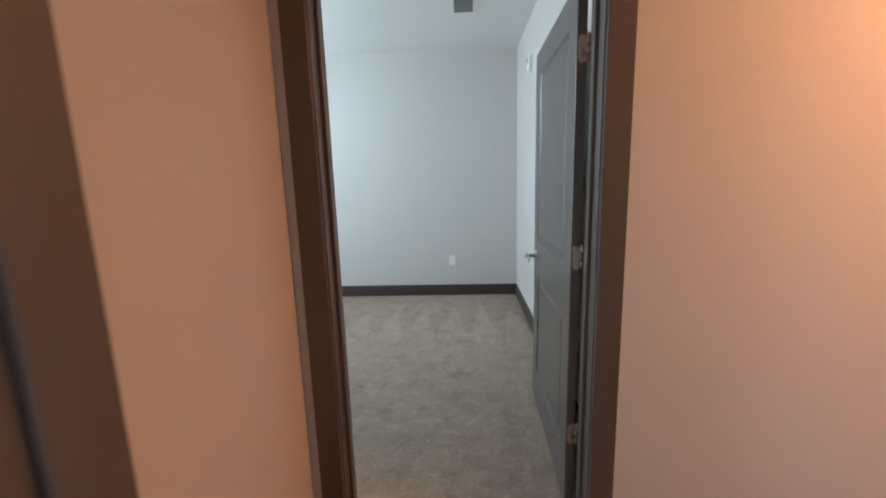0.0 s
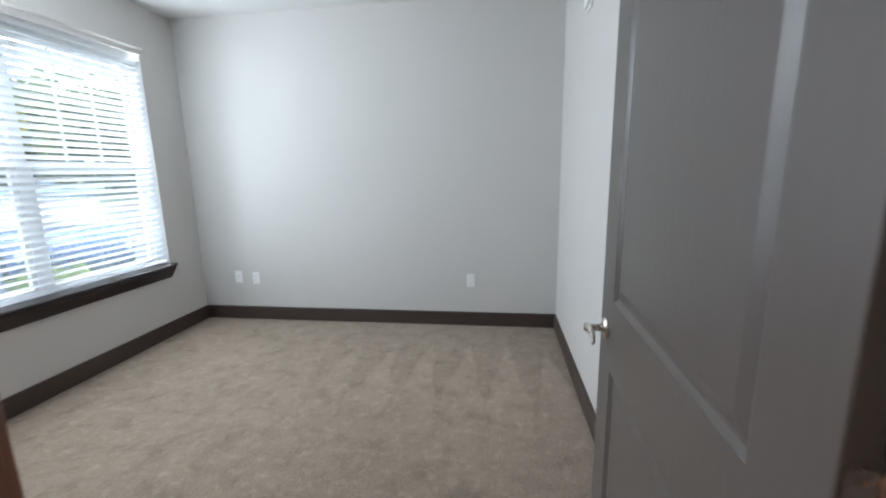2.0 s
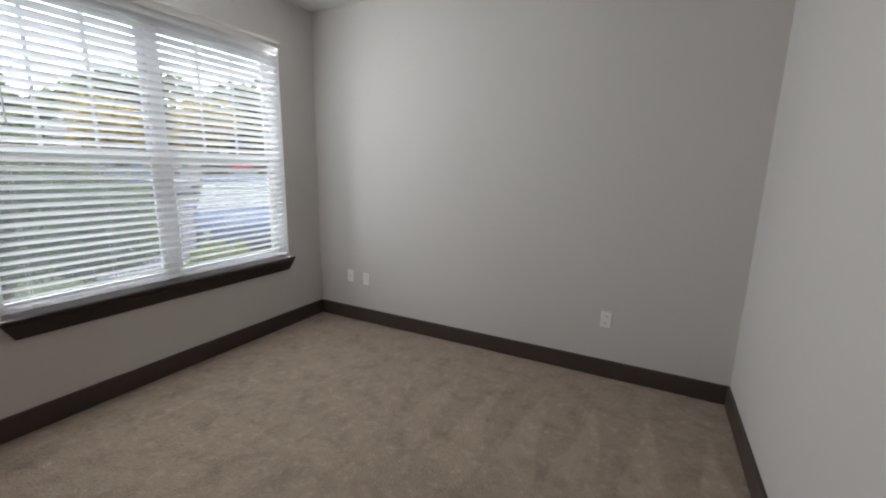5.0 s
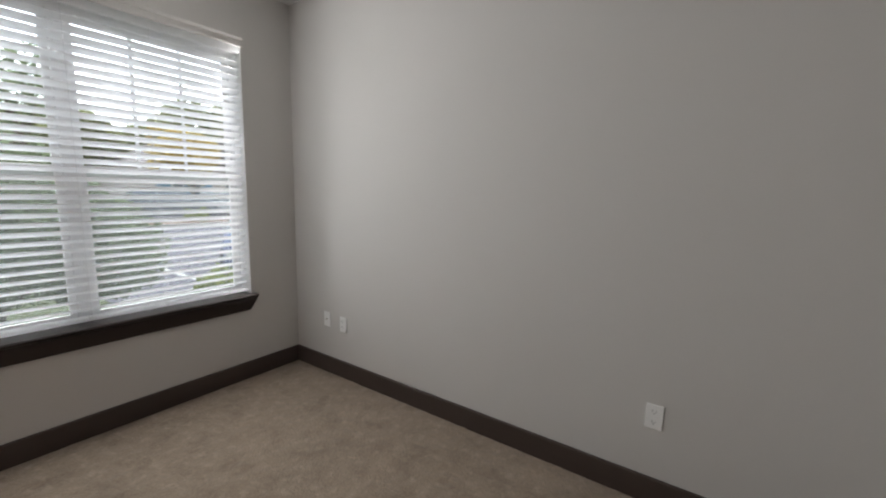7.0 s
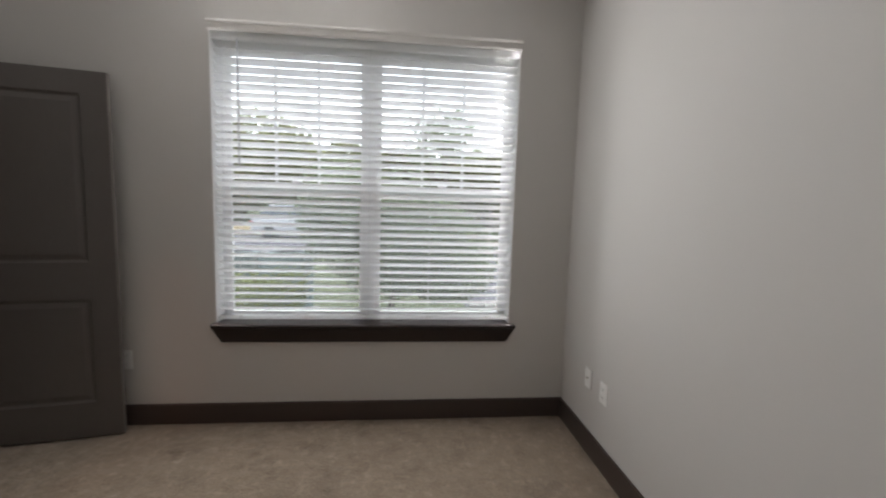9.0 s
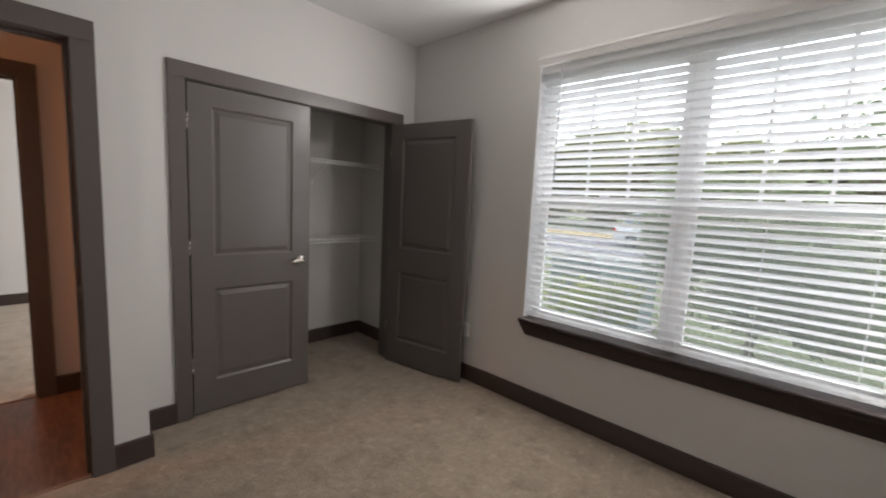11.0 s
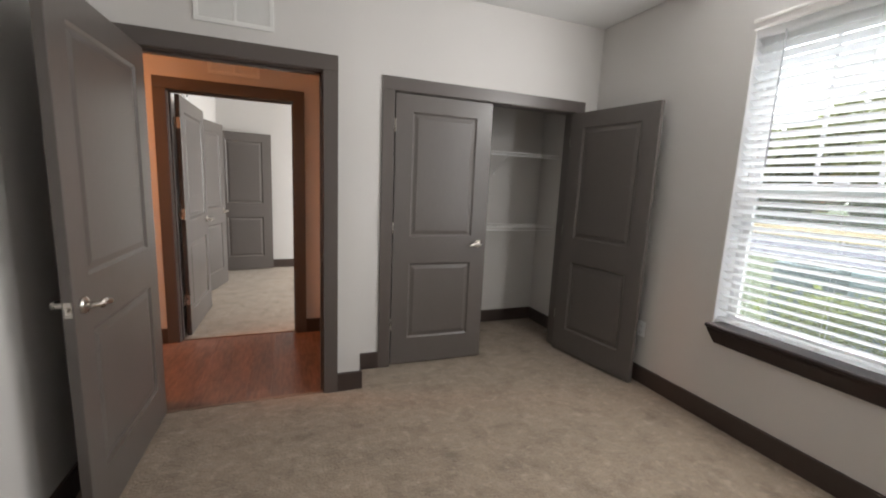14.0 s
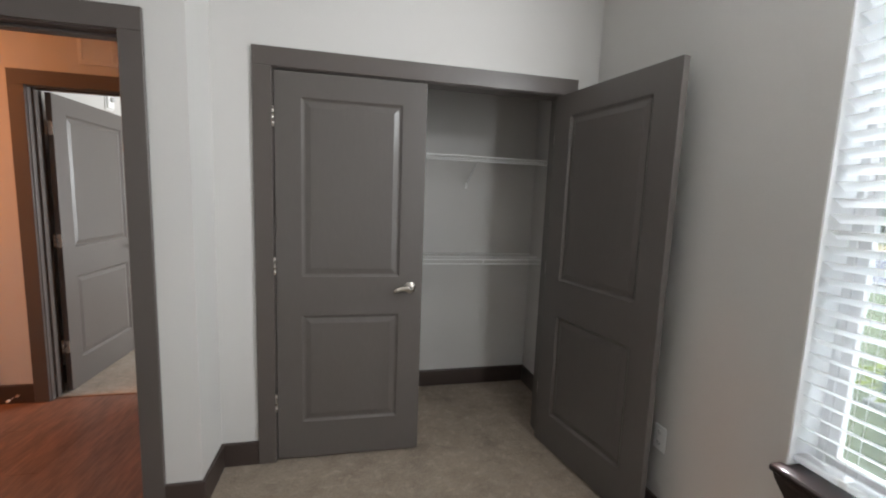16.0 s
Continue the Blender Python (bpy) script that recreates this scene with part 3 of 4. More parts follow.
def returns(t, y0, y1):
    """White boards that line the sides and head of a window opening."""
    part("return_board", solid(XG, W - 0.001, y0, y0 + 0.006, WZ0 + 0.013, WZ1 - 0.004, bevel=0.001), VINYL, t, "white painted return of the opening")
    part("return_board", solid(XG, W - 0.001, y1 - 0.006, y1, WZ0 + 0.013, WZ1 - 0.004, bevel=0.001), VINYL, t, "white painted return of the opening")
    part("head_board", solid(XG, W - 0.001, y0, y1, WZ1 - 0.004, WZ1, bevel=0.001), VINYL, t)


def assumed_screen(t, y0, y1):
    """An assumed fine mesh, slim-framed outside each lower sash, added to haze the view."""
    mid, x = (y0 + y1) / 2, XG - 0.047
    for a, b in ((y0 + 0.030, mid - 0.037), (mid + 0.037, y1 - 0.030)):
        bm, za, zb, f = bmesh.new(), WZ0 + 0.030, 1.455, 0.014
        box(bm, x - 0.006, x, a, a + f, za, zb)
        box(bm, x - 0.006, x, b - f, b, za, zb)
        box(bm, x - 0.006, x, a + f, b - f, za, za + f)
        box(bm, x - 0.006, x, a + f, b - f, zb - f, zb)
        sc = part("screen_frame", bm, VINYL, t, "slim white frame of the assumed insect screen")
        mesh = part("screen_mesh", solid(x - 0.0034, x - 0.003, a + f, b - f, za + f, zb - f), MESH, sc, "assumed fine insect mesh, pale to haze the view")
        mesh.visible_shadow = False


win = window_unit("window_1", WY0, WY1, "wide white vinyl double-hung twin window with dark sill")
window_unit("window_2", -2.25, -0.45, "white vinyl twin window of the opposite bedroom")

returns(win, WY0, WY1)
assumed_screen(win, WY0, WY1)

# stool and apron with returned ends
bm = bmesh.new()
box(bm, XG, W, WY0, WY1, WZ0 - 0.004, WZ0 + 0.012)
prof = [(0.0, WZ0 + 0.012), (0.040, WZ0 + 0.012), (0.046, WZ0 + 0.006), (0.046, WZ0 - 0.006), (0.040, WZ0 - 0.012), (0.0, WZ0 - 0.012)]
ends = [[bm.verts.new((W + p, y, z)) for p, z in prof] for y in (WY0 - 0.014, WY1 + 0.031)]
for i in range(6):
    bm.faces.new((ends[0][i], ends[0][(i + 1) % 6], ends[1][(i + 1) % 6], ends[1][i]))
bm.faces.new(ends[0][::-1])
bm.faces.new(ends[1])
part("window_sill", bm, WOODSILL, win, "dark painted wooden window stool")
bm = bmesh.new()
prof = [(0.0, WZ0 - 0.012, 0.0), (0.036, WZ0 - 0.012, 0.0), (0.036, WZ0 - 0.030, 0.008), (0.022, WZ0 - 0.095, 0.045), (0.018, WZ0 - 0.103, 0.048), (0.0, WZ0 - 0.103, 0.048)]
ends = [[bm.verts.new((W + p, (WY0 - 0.010 + i) if k == 0 else (WY1 + 0.027 - i), z)) for p, z, i in prof] for k in (0, 1)]
for i in range(6):
    bm.faces.new((ends[0][i], ends[0][(i + 1) % 6], ends[1][(i + 1) % 6], ends[1][i]))
bm.faces.new(ends[0][::-1])
bm.faces.new(ends[1])
part("apron", bm, WOODSILL, win, "dark painted moulded apron under the stool")

# ---- blind ----


def slat_mesh(length):
    """A thin crowned slat, 50 mm wide."""
    bm = bmesh.new()
    k, w, th = 4, 0.050, 0.0028
    rings = []
    for y in (0.0, length):
        top = [bm.verts.new((-w / 2 + w * i / k, y, 0.0028 * math.sin(math.pi * i / k) + th / 2)) for i in range(k + 1)]
        low = [bm.verts.new((-w / 2 + w * i / k, y, 0.0028 * math.sin(math.pi * i / k) - th / 2)) for i in range(k + 1)]
        rings.append(top + low[::-1])
    m = len(rings[0])
    for i in range(m):
        bm.faces.new((rings[0][i], rings[0][(i + 1) % m], rings[1][(i + 1) % m], rings[1][i]))
    bm.faces.new(rings[0])
    bm.faces.new(rings[1][::-1])
    return finish(bm, "slat", SLAT)


def blind(name, y0, y1, x, tilt, label, wand=True):
    """A horizontal blind of tilted slats under a valance, hung inside the opening."""
    t = thing(name, pose(x, y0 + 0.008, 0), label, "window blind")
    length = y1 - y0 - 0.016
    part("headrail", solid(-0.028, 0.022, 0.004, length - 0.004, WZ1 - 0.030, WZ1 - 0.006, bevel=0.002), SLAT, t)
    part("fascia", solid(0.030, 0.034, -0.004, length + 0.004, WZ1 - 0.052, WZ1 - 0.005, bevel=0.001), SLAT, t, "flat white fascia strip before the headrail")
    bm = bmesh.new()
    xv = W - x
    prof = [(0.002, -0.010), (0.010, -0.012), (0.014, 0.0), (0.014, 0.030), (0.020, 0.036), (0.024, 0.046), (0.024, 0.052), (0.002, 0.052)]
    ends = [[bm.verts.new((xv + p, yy, WZ1 + z)) for p, z in prof] for yy in (-0.014, length + 0.014)]
    for i in range(8):
        bm.faces.new((ends[0][i], ends[0][(i + 1) % 8], ends[1][(i + 1) % 8], ends[1][i]))
    bm.faces.new(ends[0][::-1])
    bm.faces.new(ends[1])
    part("valance", bm, WALL, t, "narrow moulded valance along the window head")
    me, pitch = slat_mesh(length), 0.0473
    z, k = WZ1 - 0.066, 0
    while z > WZ0 + 0.070:
        s = new("slat", me)
        s.parent = t
        s.matrix_local = pose(0.0, 0, z, 0, -tilt + random.uniform(-1.2, 1.2) + (9 if k == 6 else 0), 0)
        z -= pitch
        k += 1
    zb = WZ0 + 0.032
    part("bottom_rail", solid(-0.026, 0.026, 0, length, zb, zb + 0.022, bevel=0.004), SLAT, t)
    for f in (0.075, 0.29, 0.5, 0.71, 0.925):
        bm = bmesh.new()
        for dx in (-0.024, 0.024):
            tube(bm, [(dx, length * f, zb + 0.02), (dx, length * f, WZ1 - 0.05)], 0.0009, 5)
        part("ladder_cord", bm, CORD, t)
        part("cord_plug", solid(-0.008, 0.0285, length * f - 0.011, length * f + 0.011, zb + 0.004, zb + 0.0255, bevel=0.002), WHITE, t)
    if wand:
        bm = bmesh.new()
        tube(bm, [(0.036, 0.145, WZ1 - 0.045), (0.037, 0.146, 1.60), (0.037, 0.146, 1.585)], [0.0042, 0.0042, 0.0055], 8)
        part("tilt_wand", bm, WAND, t, "grey plastic tilt wand")
    return t


blind("window_blind", WY0, WY1, W - 0.040, 31.0, "white slatted blind lowered over the window, slats half open")

# ---- hall ----
hall = structure("floor_hall", solid(HW, 3.0, HS - 0.03, S - 0.02, -0.012, -0.006), UNDER, "reddish brown wood-look plank floor of the hallway", "floor")
strip = tagged(new("threshold", finish(solid(DX0, DX1, 1.597, 1.625, -0.006, 0.006, bevel=0.003), "threshold", STRIP)), "narrow brown transition strip between planks and carpet", "threshold", kind="structure")
tagged(new("threshold", finish(solid(SX0, SX1, 0.388, 0.412, -0.006, 0.006, bevel=0.003), "threshold", STRIP)), "narrow brown transition strip at the opposite doorway", "threshold", kind="structure")

bm = bmesh.new()
tube(bm, [(0, 0, 0), (0, 0, -0.014), (0, 0, -0.05)], [0.15, 0.16, 0.13], 24)
fixture = tagged(new("ceiling_light", finish(bm, "ceiling_light", LAMPGLASS)), "round opal glass ceiling light in the hallway", "ceiling light")
fixture.location = (2.0, 0.98, H)


def grille(name, m, w, h, label, bars, mid=True):
    """A wall or ceiling register: frame, centre bar and thin fins, built facing local +z."""
    t = thing(name, m, label, "vent")
    part("backing", solid(-w / 2 + 0.004, w / 2 - 0.004, -h / 2 + 0.004, h / 2 - 0.004, 0.0, 0.002), DARK, t)
    bm = bmesh.new()
    b = 0.024
    box(bm, -w / 2, w / 2, -h / 2, -h / 2 + b, 0.002, 0.010, 0.002)
    box(bm, -w / 2, w / 2, h / 2 - b, h / 2, 0.002, 0.010, 0.002)
    box(bm, -w / 2, -w / 2 + b, -h / 2 + b, h / 2 - b, 0.002, 0.010, 0.002)
    box(bm, w / 2 - b, w / 2, -h / 2 + b, h / 2 - b, 0.002, 0.010, 0.002)
    part("frame", bm, REGISTER, t)
    if mid:
        part("centre_bar", solid(-0.007, 0.007, -h / 2 + b, h / 2 - b, 0.002, 0.010, bevel=0.001), REGISTER, t)
    fin = finish(solid(-w / 2 + b, w / 2 - b, -0.0075, 0.0075, -0.0006, 0.0006), "fin", REGISTER)
    for k in range(bars):
        s = new("fin", fin)
        s.parent = t
        s.matrix_local = pose(0, -h / 2 + b + (h - 2 * b) * (k + 0.5) / bars, 0.0055, 28)
    return t


grille("return_vent", pose(-0.060, S, 2.345, 90, 0, 180), 0.395, 0.262, "white two-panel return air grille above the door", 22)
grille("return_vent", pose(0.078, HS, 2.300, 90, 0, 180), 0.375, 0.20, "painted return air grille above the opposite doorway", 16)
grille("ceiling_vent", pose(0.0, 3.62, H, 180, 0, 0), 0.20, 0.34, "white ceiling air register with thin louvres", 22, False)


def outlet(m, label, blank=False):
    """A wall plate, built facing local +z, with two receptacles and a screw."""
    t = thing("wall_outlet", m, label, "outlet")
    part("plate", solid(-0.036, 0.036, -0.058, 0.058, 0.0, 0.0065, bevel=0.003), WHITE, t)
    if blank:
        bm = bmesh.new()
        tube(bm, [(0, 0, 0.0065), (0, 0, 0.014)], [0.007, 0.0048], 10)
        part("socket", bm, NICKEL, t)
        return t
    for s in (-1, 1):
        r = part("receptacle", solid(-0.0165, 0.0165, s * 0.024 - 0.0155, s * 0.024 + 0.0155, 0.0065, 0.0082, bevel=0.0012), WHITE, t)
        bm = bmesh.new()
        box(bm, -0.0085, -0.0062, s * 0.024 - 0.002, s * 0.024 + 0.008, 0.0083, 0.0088)
        box(bm, 0.0062, 0.0085, s * 0.024 - 0.002, s * 0.024 + 0.006, 0.0083, 0.0088)
        box(bm, -0.0022, 0.0022, s * 0.024 - 0.010, s * 0.024 - 0.006, 0.0083, 0.0088)
        part("slot", bm, DARK, r)
    bm = bmesh.new()
    tube(bm, [(0, 0, 0.0065), (0, 0, 0.0078)], [0.0035, 0.0025], 8)
    part("screw", bm, WHITE, t)
    return t


outlet(pose(-0.168, N, 0.421, 90, 0, 0), "white duplex power outlet above the baseboard")
outlet(pose(-2.232, N, 0.412, 90, 0, 0), "white duplex power outlet near the window corner")
outlet(pose(-2.412, N, 0.422, 90, 0, 0), "white cable jack plate near the window corner", True)
outlet(pose(W, 2.070, 0.408, 90, 0, 90), "white duplex power outlet behind the open closet door")


outlet(pose(E, 3.065, 0.415, 90, 0, -90), "white duplex power outlet beside the open door")
t = thing("light_switch", pose(E, 2.757, 1.098, 90, 0, -90), "white double light switch behind the open door", "light switch")
part("plate", solid(-0.058, 0.058, -0.058, 0.058, 0.0, 0.0065, bevel=0.003), WHITE, t)
for sx in (-0.023, 0.023):
    part("toggle_frame", solid(sx - 0.0055, sx + 0.0055, -0.0125, 0.0125, 0.0065, 0.0085, bevel=0.001), WHITE, t)
    part("toggle", tube(bmesh.new(), [(sx, -0.001, 0.0085), (sx, 0.005, 0.0150), (sx, 0.010, 0.0205)], [0.0048, 0.0042, 0.0034], 8), WHITE, t)
    for sz in (-0.048, 0.048):
        part("screw", tube(bmesh.new(), [(sx, sz, 0.0065), (sx, sz, 0.0078)], [0.0035, 0.0025], 8), NICKEL, t)


def strobe(m, label):
    """A fire alarm strobe: plate, housing and lens, built facing local +z."""
    t = thing("alarm_strobe", m, label, "alarm")
    part("plate", solid(-0.055, 0.055, -0.068, 0.068, 0.0, 0.012, bevel=0.004), WHITE, t)
    part("housing", solid(-0.046, 0.046, -0.055, 0.055, 0.012, 0.030, bevel=0.006), WHITE, t)
    bm = bmesh.new()
    tube(bm, [(0, 0.022, 0.030), (0, 0.022, 0.046), (0, 0.022, 0.052)], [0.022, 0.018, 0.008], 14)
    part("lens", bm, CLEARLIGHT, t, "clear strobe lens", True)
    return t


strobe(pose(E, 3.87, 2.335, 90, 0, -90), "white fire alarm strobe high on the wall")

strobe(pose(BE, -0.64, 2.17, 90, 0, -90), "white fire alarm strobe in the opposite bedroom")

# spring door stop on the hall baseboard
t = thing("door_stop", pose(0.735, HS + 0.015, 0.055), "spring door stop with white tip on the baseboard", "door stop")
bm = bmesh.new()
tube(bm, [(0, 0, 0), (0, 0.006, 0)], [0.012, 0.010], 12)
part("base", bm, NICKEL, t)
bm = bmesh.new()
tube(bm, [(0.005 * math.cos(a * 0.7), 0.006 + a * 0.0009, 0.005 * math.sin(a * 0.7)) for a in range(72)], 0.0011, 5)
part("spring", bm, NICKEL, t)
bm = bmesh.new()
tube(bm, [(0, 0.07, 0), (0, 0.074, 0), (0, 0.084, 0), (0, 0.087, 0)], [0.006, 0.0085, 0.0085, 0.005], 10)
part("tip", bm, WHITE, t, "white rubber tip")

# ---- closet ----


def wire_shelf(z, label, braced):
    """A coated wire shelf on the closet's back wall, with its double front rail and braces."""
    x0, x1, y0, y1 = W + 0.004, JOG - 0.004, CLB + 0.004, CLB + 0.31
    t = thing("wire_shelf", pose(0, 0, z), label, "shelf", "closet shelves")
    bm = bmesh.new()
    for y, dz in ((y0, 0), (y0 + 0.15, -0.003), (y1, 0), (y1, -0.030)):
        tube(bm, [(x0, y, dz), (x1, y, dz)], 0.0042, 6)
    part("rail", bm, WIRE, t)
    bm = bmesh.new()
    n = 64
    for k in range(n):
        x = x0 + (x1 - x0) * (k + 0.5) / n
        box(bm, x - 0.0009, x + 0.0009, y0, y1, 0.002, 0.0038)
    tagged(part("deck_wire", bm, WIRE, t), kind="stuff")
    for x in (-2.30, -1.85, -1.40, -0.95):
        part("rail_tie", solid(x - 0.004, x + 0.004, y1 - 0.002, y1 + 0.002, -0.032, 0.002), WIRE, t)
    for x in (-2.24, -1.45) if braced else ():
        bm = bmesh.new()
        tube(bm, [(x, y1 - 0.005, -0.004), (x, y0 + 0.012, -0.165), (x, y0 - 0.002, -0.180)], 0.0030, 6)
        box(bm, x - 0.008, x + 0.008, CLB, CLB + 0.003, -0.205, -0.160)
        part("brace", bm, WIRE, t)
    return t


wire_shelf(1.735, "white coated wire shelf high in the closet", True)
wire_shelf(1.040, "white coated wire shelf low in the closet", False)

# ---- outside ----
G = -0.45
tagged(new("ground", finish(solid(-600, 600, -600, 600, G - 0.4, G), "ground", GRASS)), "green lawn reaching to the distance", "ground", kind="structure")
tagged(new("road", finish(solid(-30, -7.2, 4.9, 60, G + 0.002, G + 0.012), "road", ASPHALT)), "pale grey asphalt parking area", "road", kind="structure")
tagged(new("road", finish(solid(-24, -15, -60, 4.9, G + 0.002, G + 0.012), "road", ASPHALT)), "pale grey asphalt lane", "road", kind="structure")


tagged(new("pavement", finish(solid(-4.7, W - 0.18, -4, 9, G + 0.002, G + 0.03), "pavement", CONCRETE)), "pale concrete walk along the building", "pavement", kind="structure")
tagged(new("planting_bed", finish(solid(-34, -24.5, -40, 9, G + 0.001, G + 0.02), "planting_bed", STRAW)), "straw-coloured strip beyond the lane", "ground", kind="structure")
tagged(new("kerb", finish(solid(-15.0, -14.8, -60, 4.7, G - 0.01, G + 0.13, bevel=0.02), "kerb", CONCRETE)), "pale concrete kerb along the lane", "kerb", kind="structure")
tagged(new("kerb", finish(solid(-7.35, -7.2, 4.9, 60, G - 0.01, G + 0.13, bevel=0.02), "kerb", CONCRETE)), "pale concrete kerb along the parking area", "kerb", kind="structure")
tagged(new("planting_bed", finish(solid(-23.4, -20.7, 5.2, 34, G, G + 0.10, bevel=0.02), "planting_bed", MULCH)), "brown mulch island in the parking area", "ground", kind="structure")
tagged(new("kerb", finish(solid(-20.7, -20.5, 5.2, 34, G - 0.01, G + 0.13, bevel=0.02), "kerb", CONCRETE)), "pale concrete kerb of the mulch island", "kerb", kind="structure")
for k in range(6):
    tagged(new("parking_stripe", finish(solid(-12.0, -7.4, 6.45 + 2.7 * k, 6.55 + 2.7 * k, G + 0.012, G + 0.016), "parking_stripe", STRIPE)), "white painted parking stripe on asphalt", "road marking", kind="structure")


def leaves(bm, centre, radius, count, size, seed, squash=1.0):
    """Adds small leaf quads in a ragged shell about centre."""
    rng = random.Random(seed)
    lobes = [(Vector((rng.gauss(0, 1), rng.gauss(0, 1), rng.gauss(0, 1))).normalized(), rng.uniform(0.65, 1.15)) for _ in range(14)]
    for _ in range(count):
        d = Vector((rng.gauss(0, 1), rng.gauss(0, 1), rng.gauss(0, 1))).normalized()
        reach = max((k * (0.55 + 0.45 * max(0, d.dot(v)) ** 3) for v, k in lobes))
        r = radius * reach * rng.uniform(0.55, 1.0) ** 0.5
        c = Vector(centre) + Vector((d.x * r, d.y * r, d.z * r * squash))
        a = Vector((rng.gauss(0, 1), rng.gauss(0, 1), rng.gauss(0, 1))).normalized()
        b = a.orthogonal().normalized()
        s = size * rng.uniform(0.6, 1.4)
        v = [bm.verts.new(c + a * s), bm.verts.new(c + b * s * 0.45), bm.verts.new(c - a * s), bm.verts.new(c - b * s * 0.45)]
        bm.faces.new(v)


def raw(bm, name, mat):
    me = bpy.data.meshes.new(name)
    bm.to_mesh(me)
    bm.free()
    me.materials.append(mat)
    return me


def plant(name, x, y, height, spread, mat, count, size, seed, label, category, trunk=0.0, squash=1.0):
    """A shrub or tree: tapered trunk, limbs, and a crown of many leaves in several clumps."""
    rng = random.Random(seed)
    t = thing(name, pose(x, y, G), label, category)
    top = trunk if trunk else height * 0.25
    bm = bmesh.new()
    r0 = 0.02 + 0.022 * height
    tube(bm, [(0, 0, -0.05), (0.02 * height, 0, top * 0.6), (0, 0.02 * height, top), (0, 0, height * 0.8)], [r0, r0 * 0.75, r0 * 0.6, r0 * 0.15], 8)
    part("trunk", bm, BARK, t)
    crown = bmesh.new()
    limbs = bmesh.new()
    n = 7
    for k in range(n):
        a = math.tau * k / n + rng.uniform(-0.3, 0.3)
        rr = spread * rng.uniform(0.35, 0.62)
        zz = top + (height - top) * rng.uniform(0.25, 0.85)
        c = (math.cos(a) * rr, math.sin(a) * rr, zz)
        tube(limbs, [(0, 0, top * 0.8), (c[0] * 0.5, c[1] * 0.5, (top * 0.8 + zz) / 2), c], [r0 * 0.4, r0 * 0.25, r0 * 0.08], 5)
        leaves(crown, c, spread * 0.52, count // (n + 1), size, seed * 31 + k, squash)
    leaves(crown, (0, 0, top + (height - top) * 0.55), spread * 0.6, count // (n + 1), size, seed * 37, squash)
    part("limb", limbs, BARK, t)
    ob = new("crown", raw(crown, "crown", mat))
    ob.parent = t
    return t


plant("shrub", -6.4, 3.55, 2.2, 1.55, LEAF, 26000, 0.042, 3, "large dense green shrub in front of the window", "shrub")
plant("shrub", -6.0, 1.75, 0.75, 0.7, LEAFLIGHT, 1800, 0.05, 5, "low yellow-green shrub beside the lawn", "shrub")
plant("shrub", -5.7, 5.7, 0.62, 0.55, LEAFLIGHT, 1500, 0.05, 6, "low yellow-green shrub beside the kerb", "shrub")
plant("tree", -13.5, 4.9, 5.6, 1.5, LEAF, 1100, 0.09, 8, "tall slender tree with sparse dark foliage", "tree", 2.6)
plant("shrub", -22.0, 9.0, 0.7, 0.6, LEAF, 900, 0.06, 21, "low green shrub on the mulch island", "shrub")
plant("shrub", -22.1, 12.5, 0.6, 0.7, LEAFLIGHT, 900, 0.06, 22, "low green shrub on the mulch island", "shrub")
plant("tree", -33.0, 17.0, 6.5, 3.0, LEAFYELLOW, 5000, 0.16, 9, "round tree in yellow autumn foliage", "tree", 1.6)
plant("tree", -34.0, 24.0, 7.0, 3.0, LEAFYELLOW, 4000, 0.16, 10, "tree in orange-yellow autumn foliage", "tree", 1.8)

woods = bmesh.new()
rw = random.Random(4)
for k in range(64):
    a = radians(118 + 130 * k / 63)
    d = rw.uniform(44, 62)
    hgt = rw.uniform(6.5, 12.0) * d / 52
    x, y = math.cos(a) * d, math.sin(a) * d + 3.5
    leaves(woods, (x, y, G + hgt * 0.52), hgt * 0.47, 1500, 0.48, 100 + k, 1.1)
tagged(new("far_woods", raw(woods, "far_woods", LEAFFAR)), "far wooded edge in green and yellow foliage", "woods", kind="stuff")


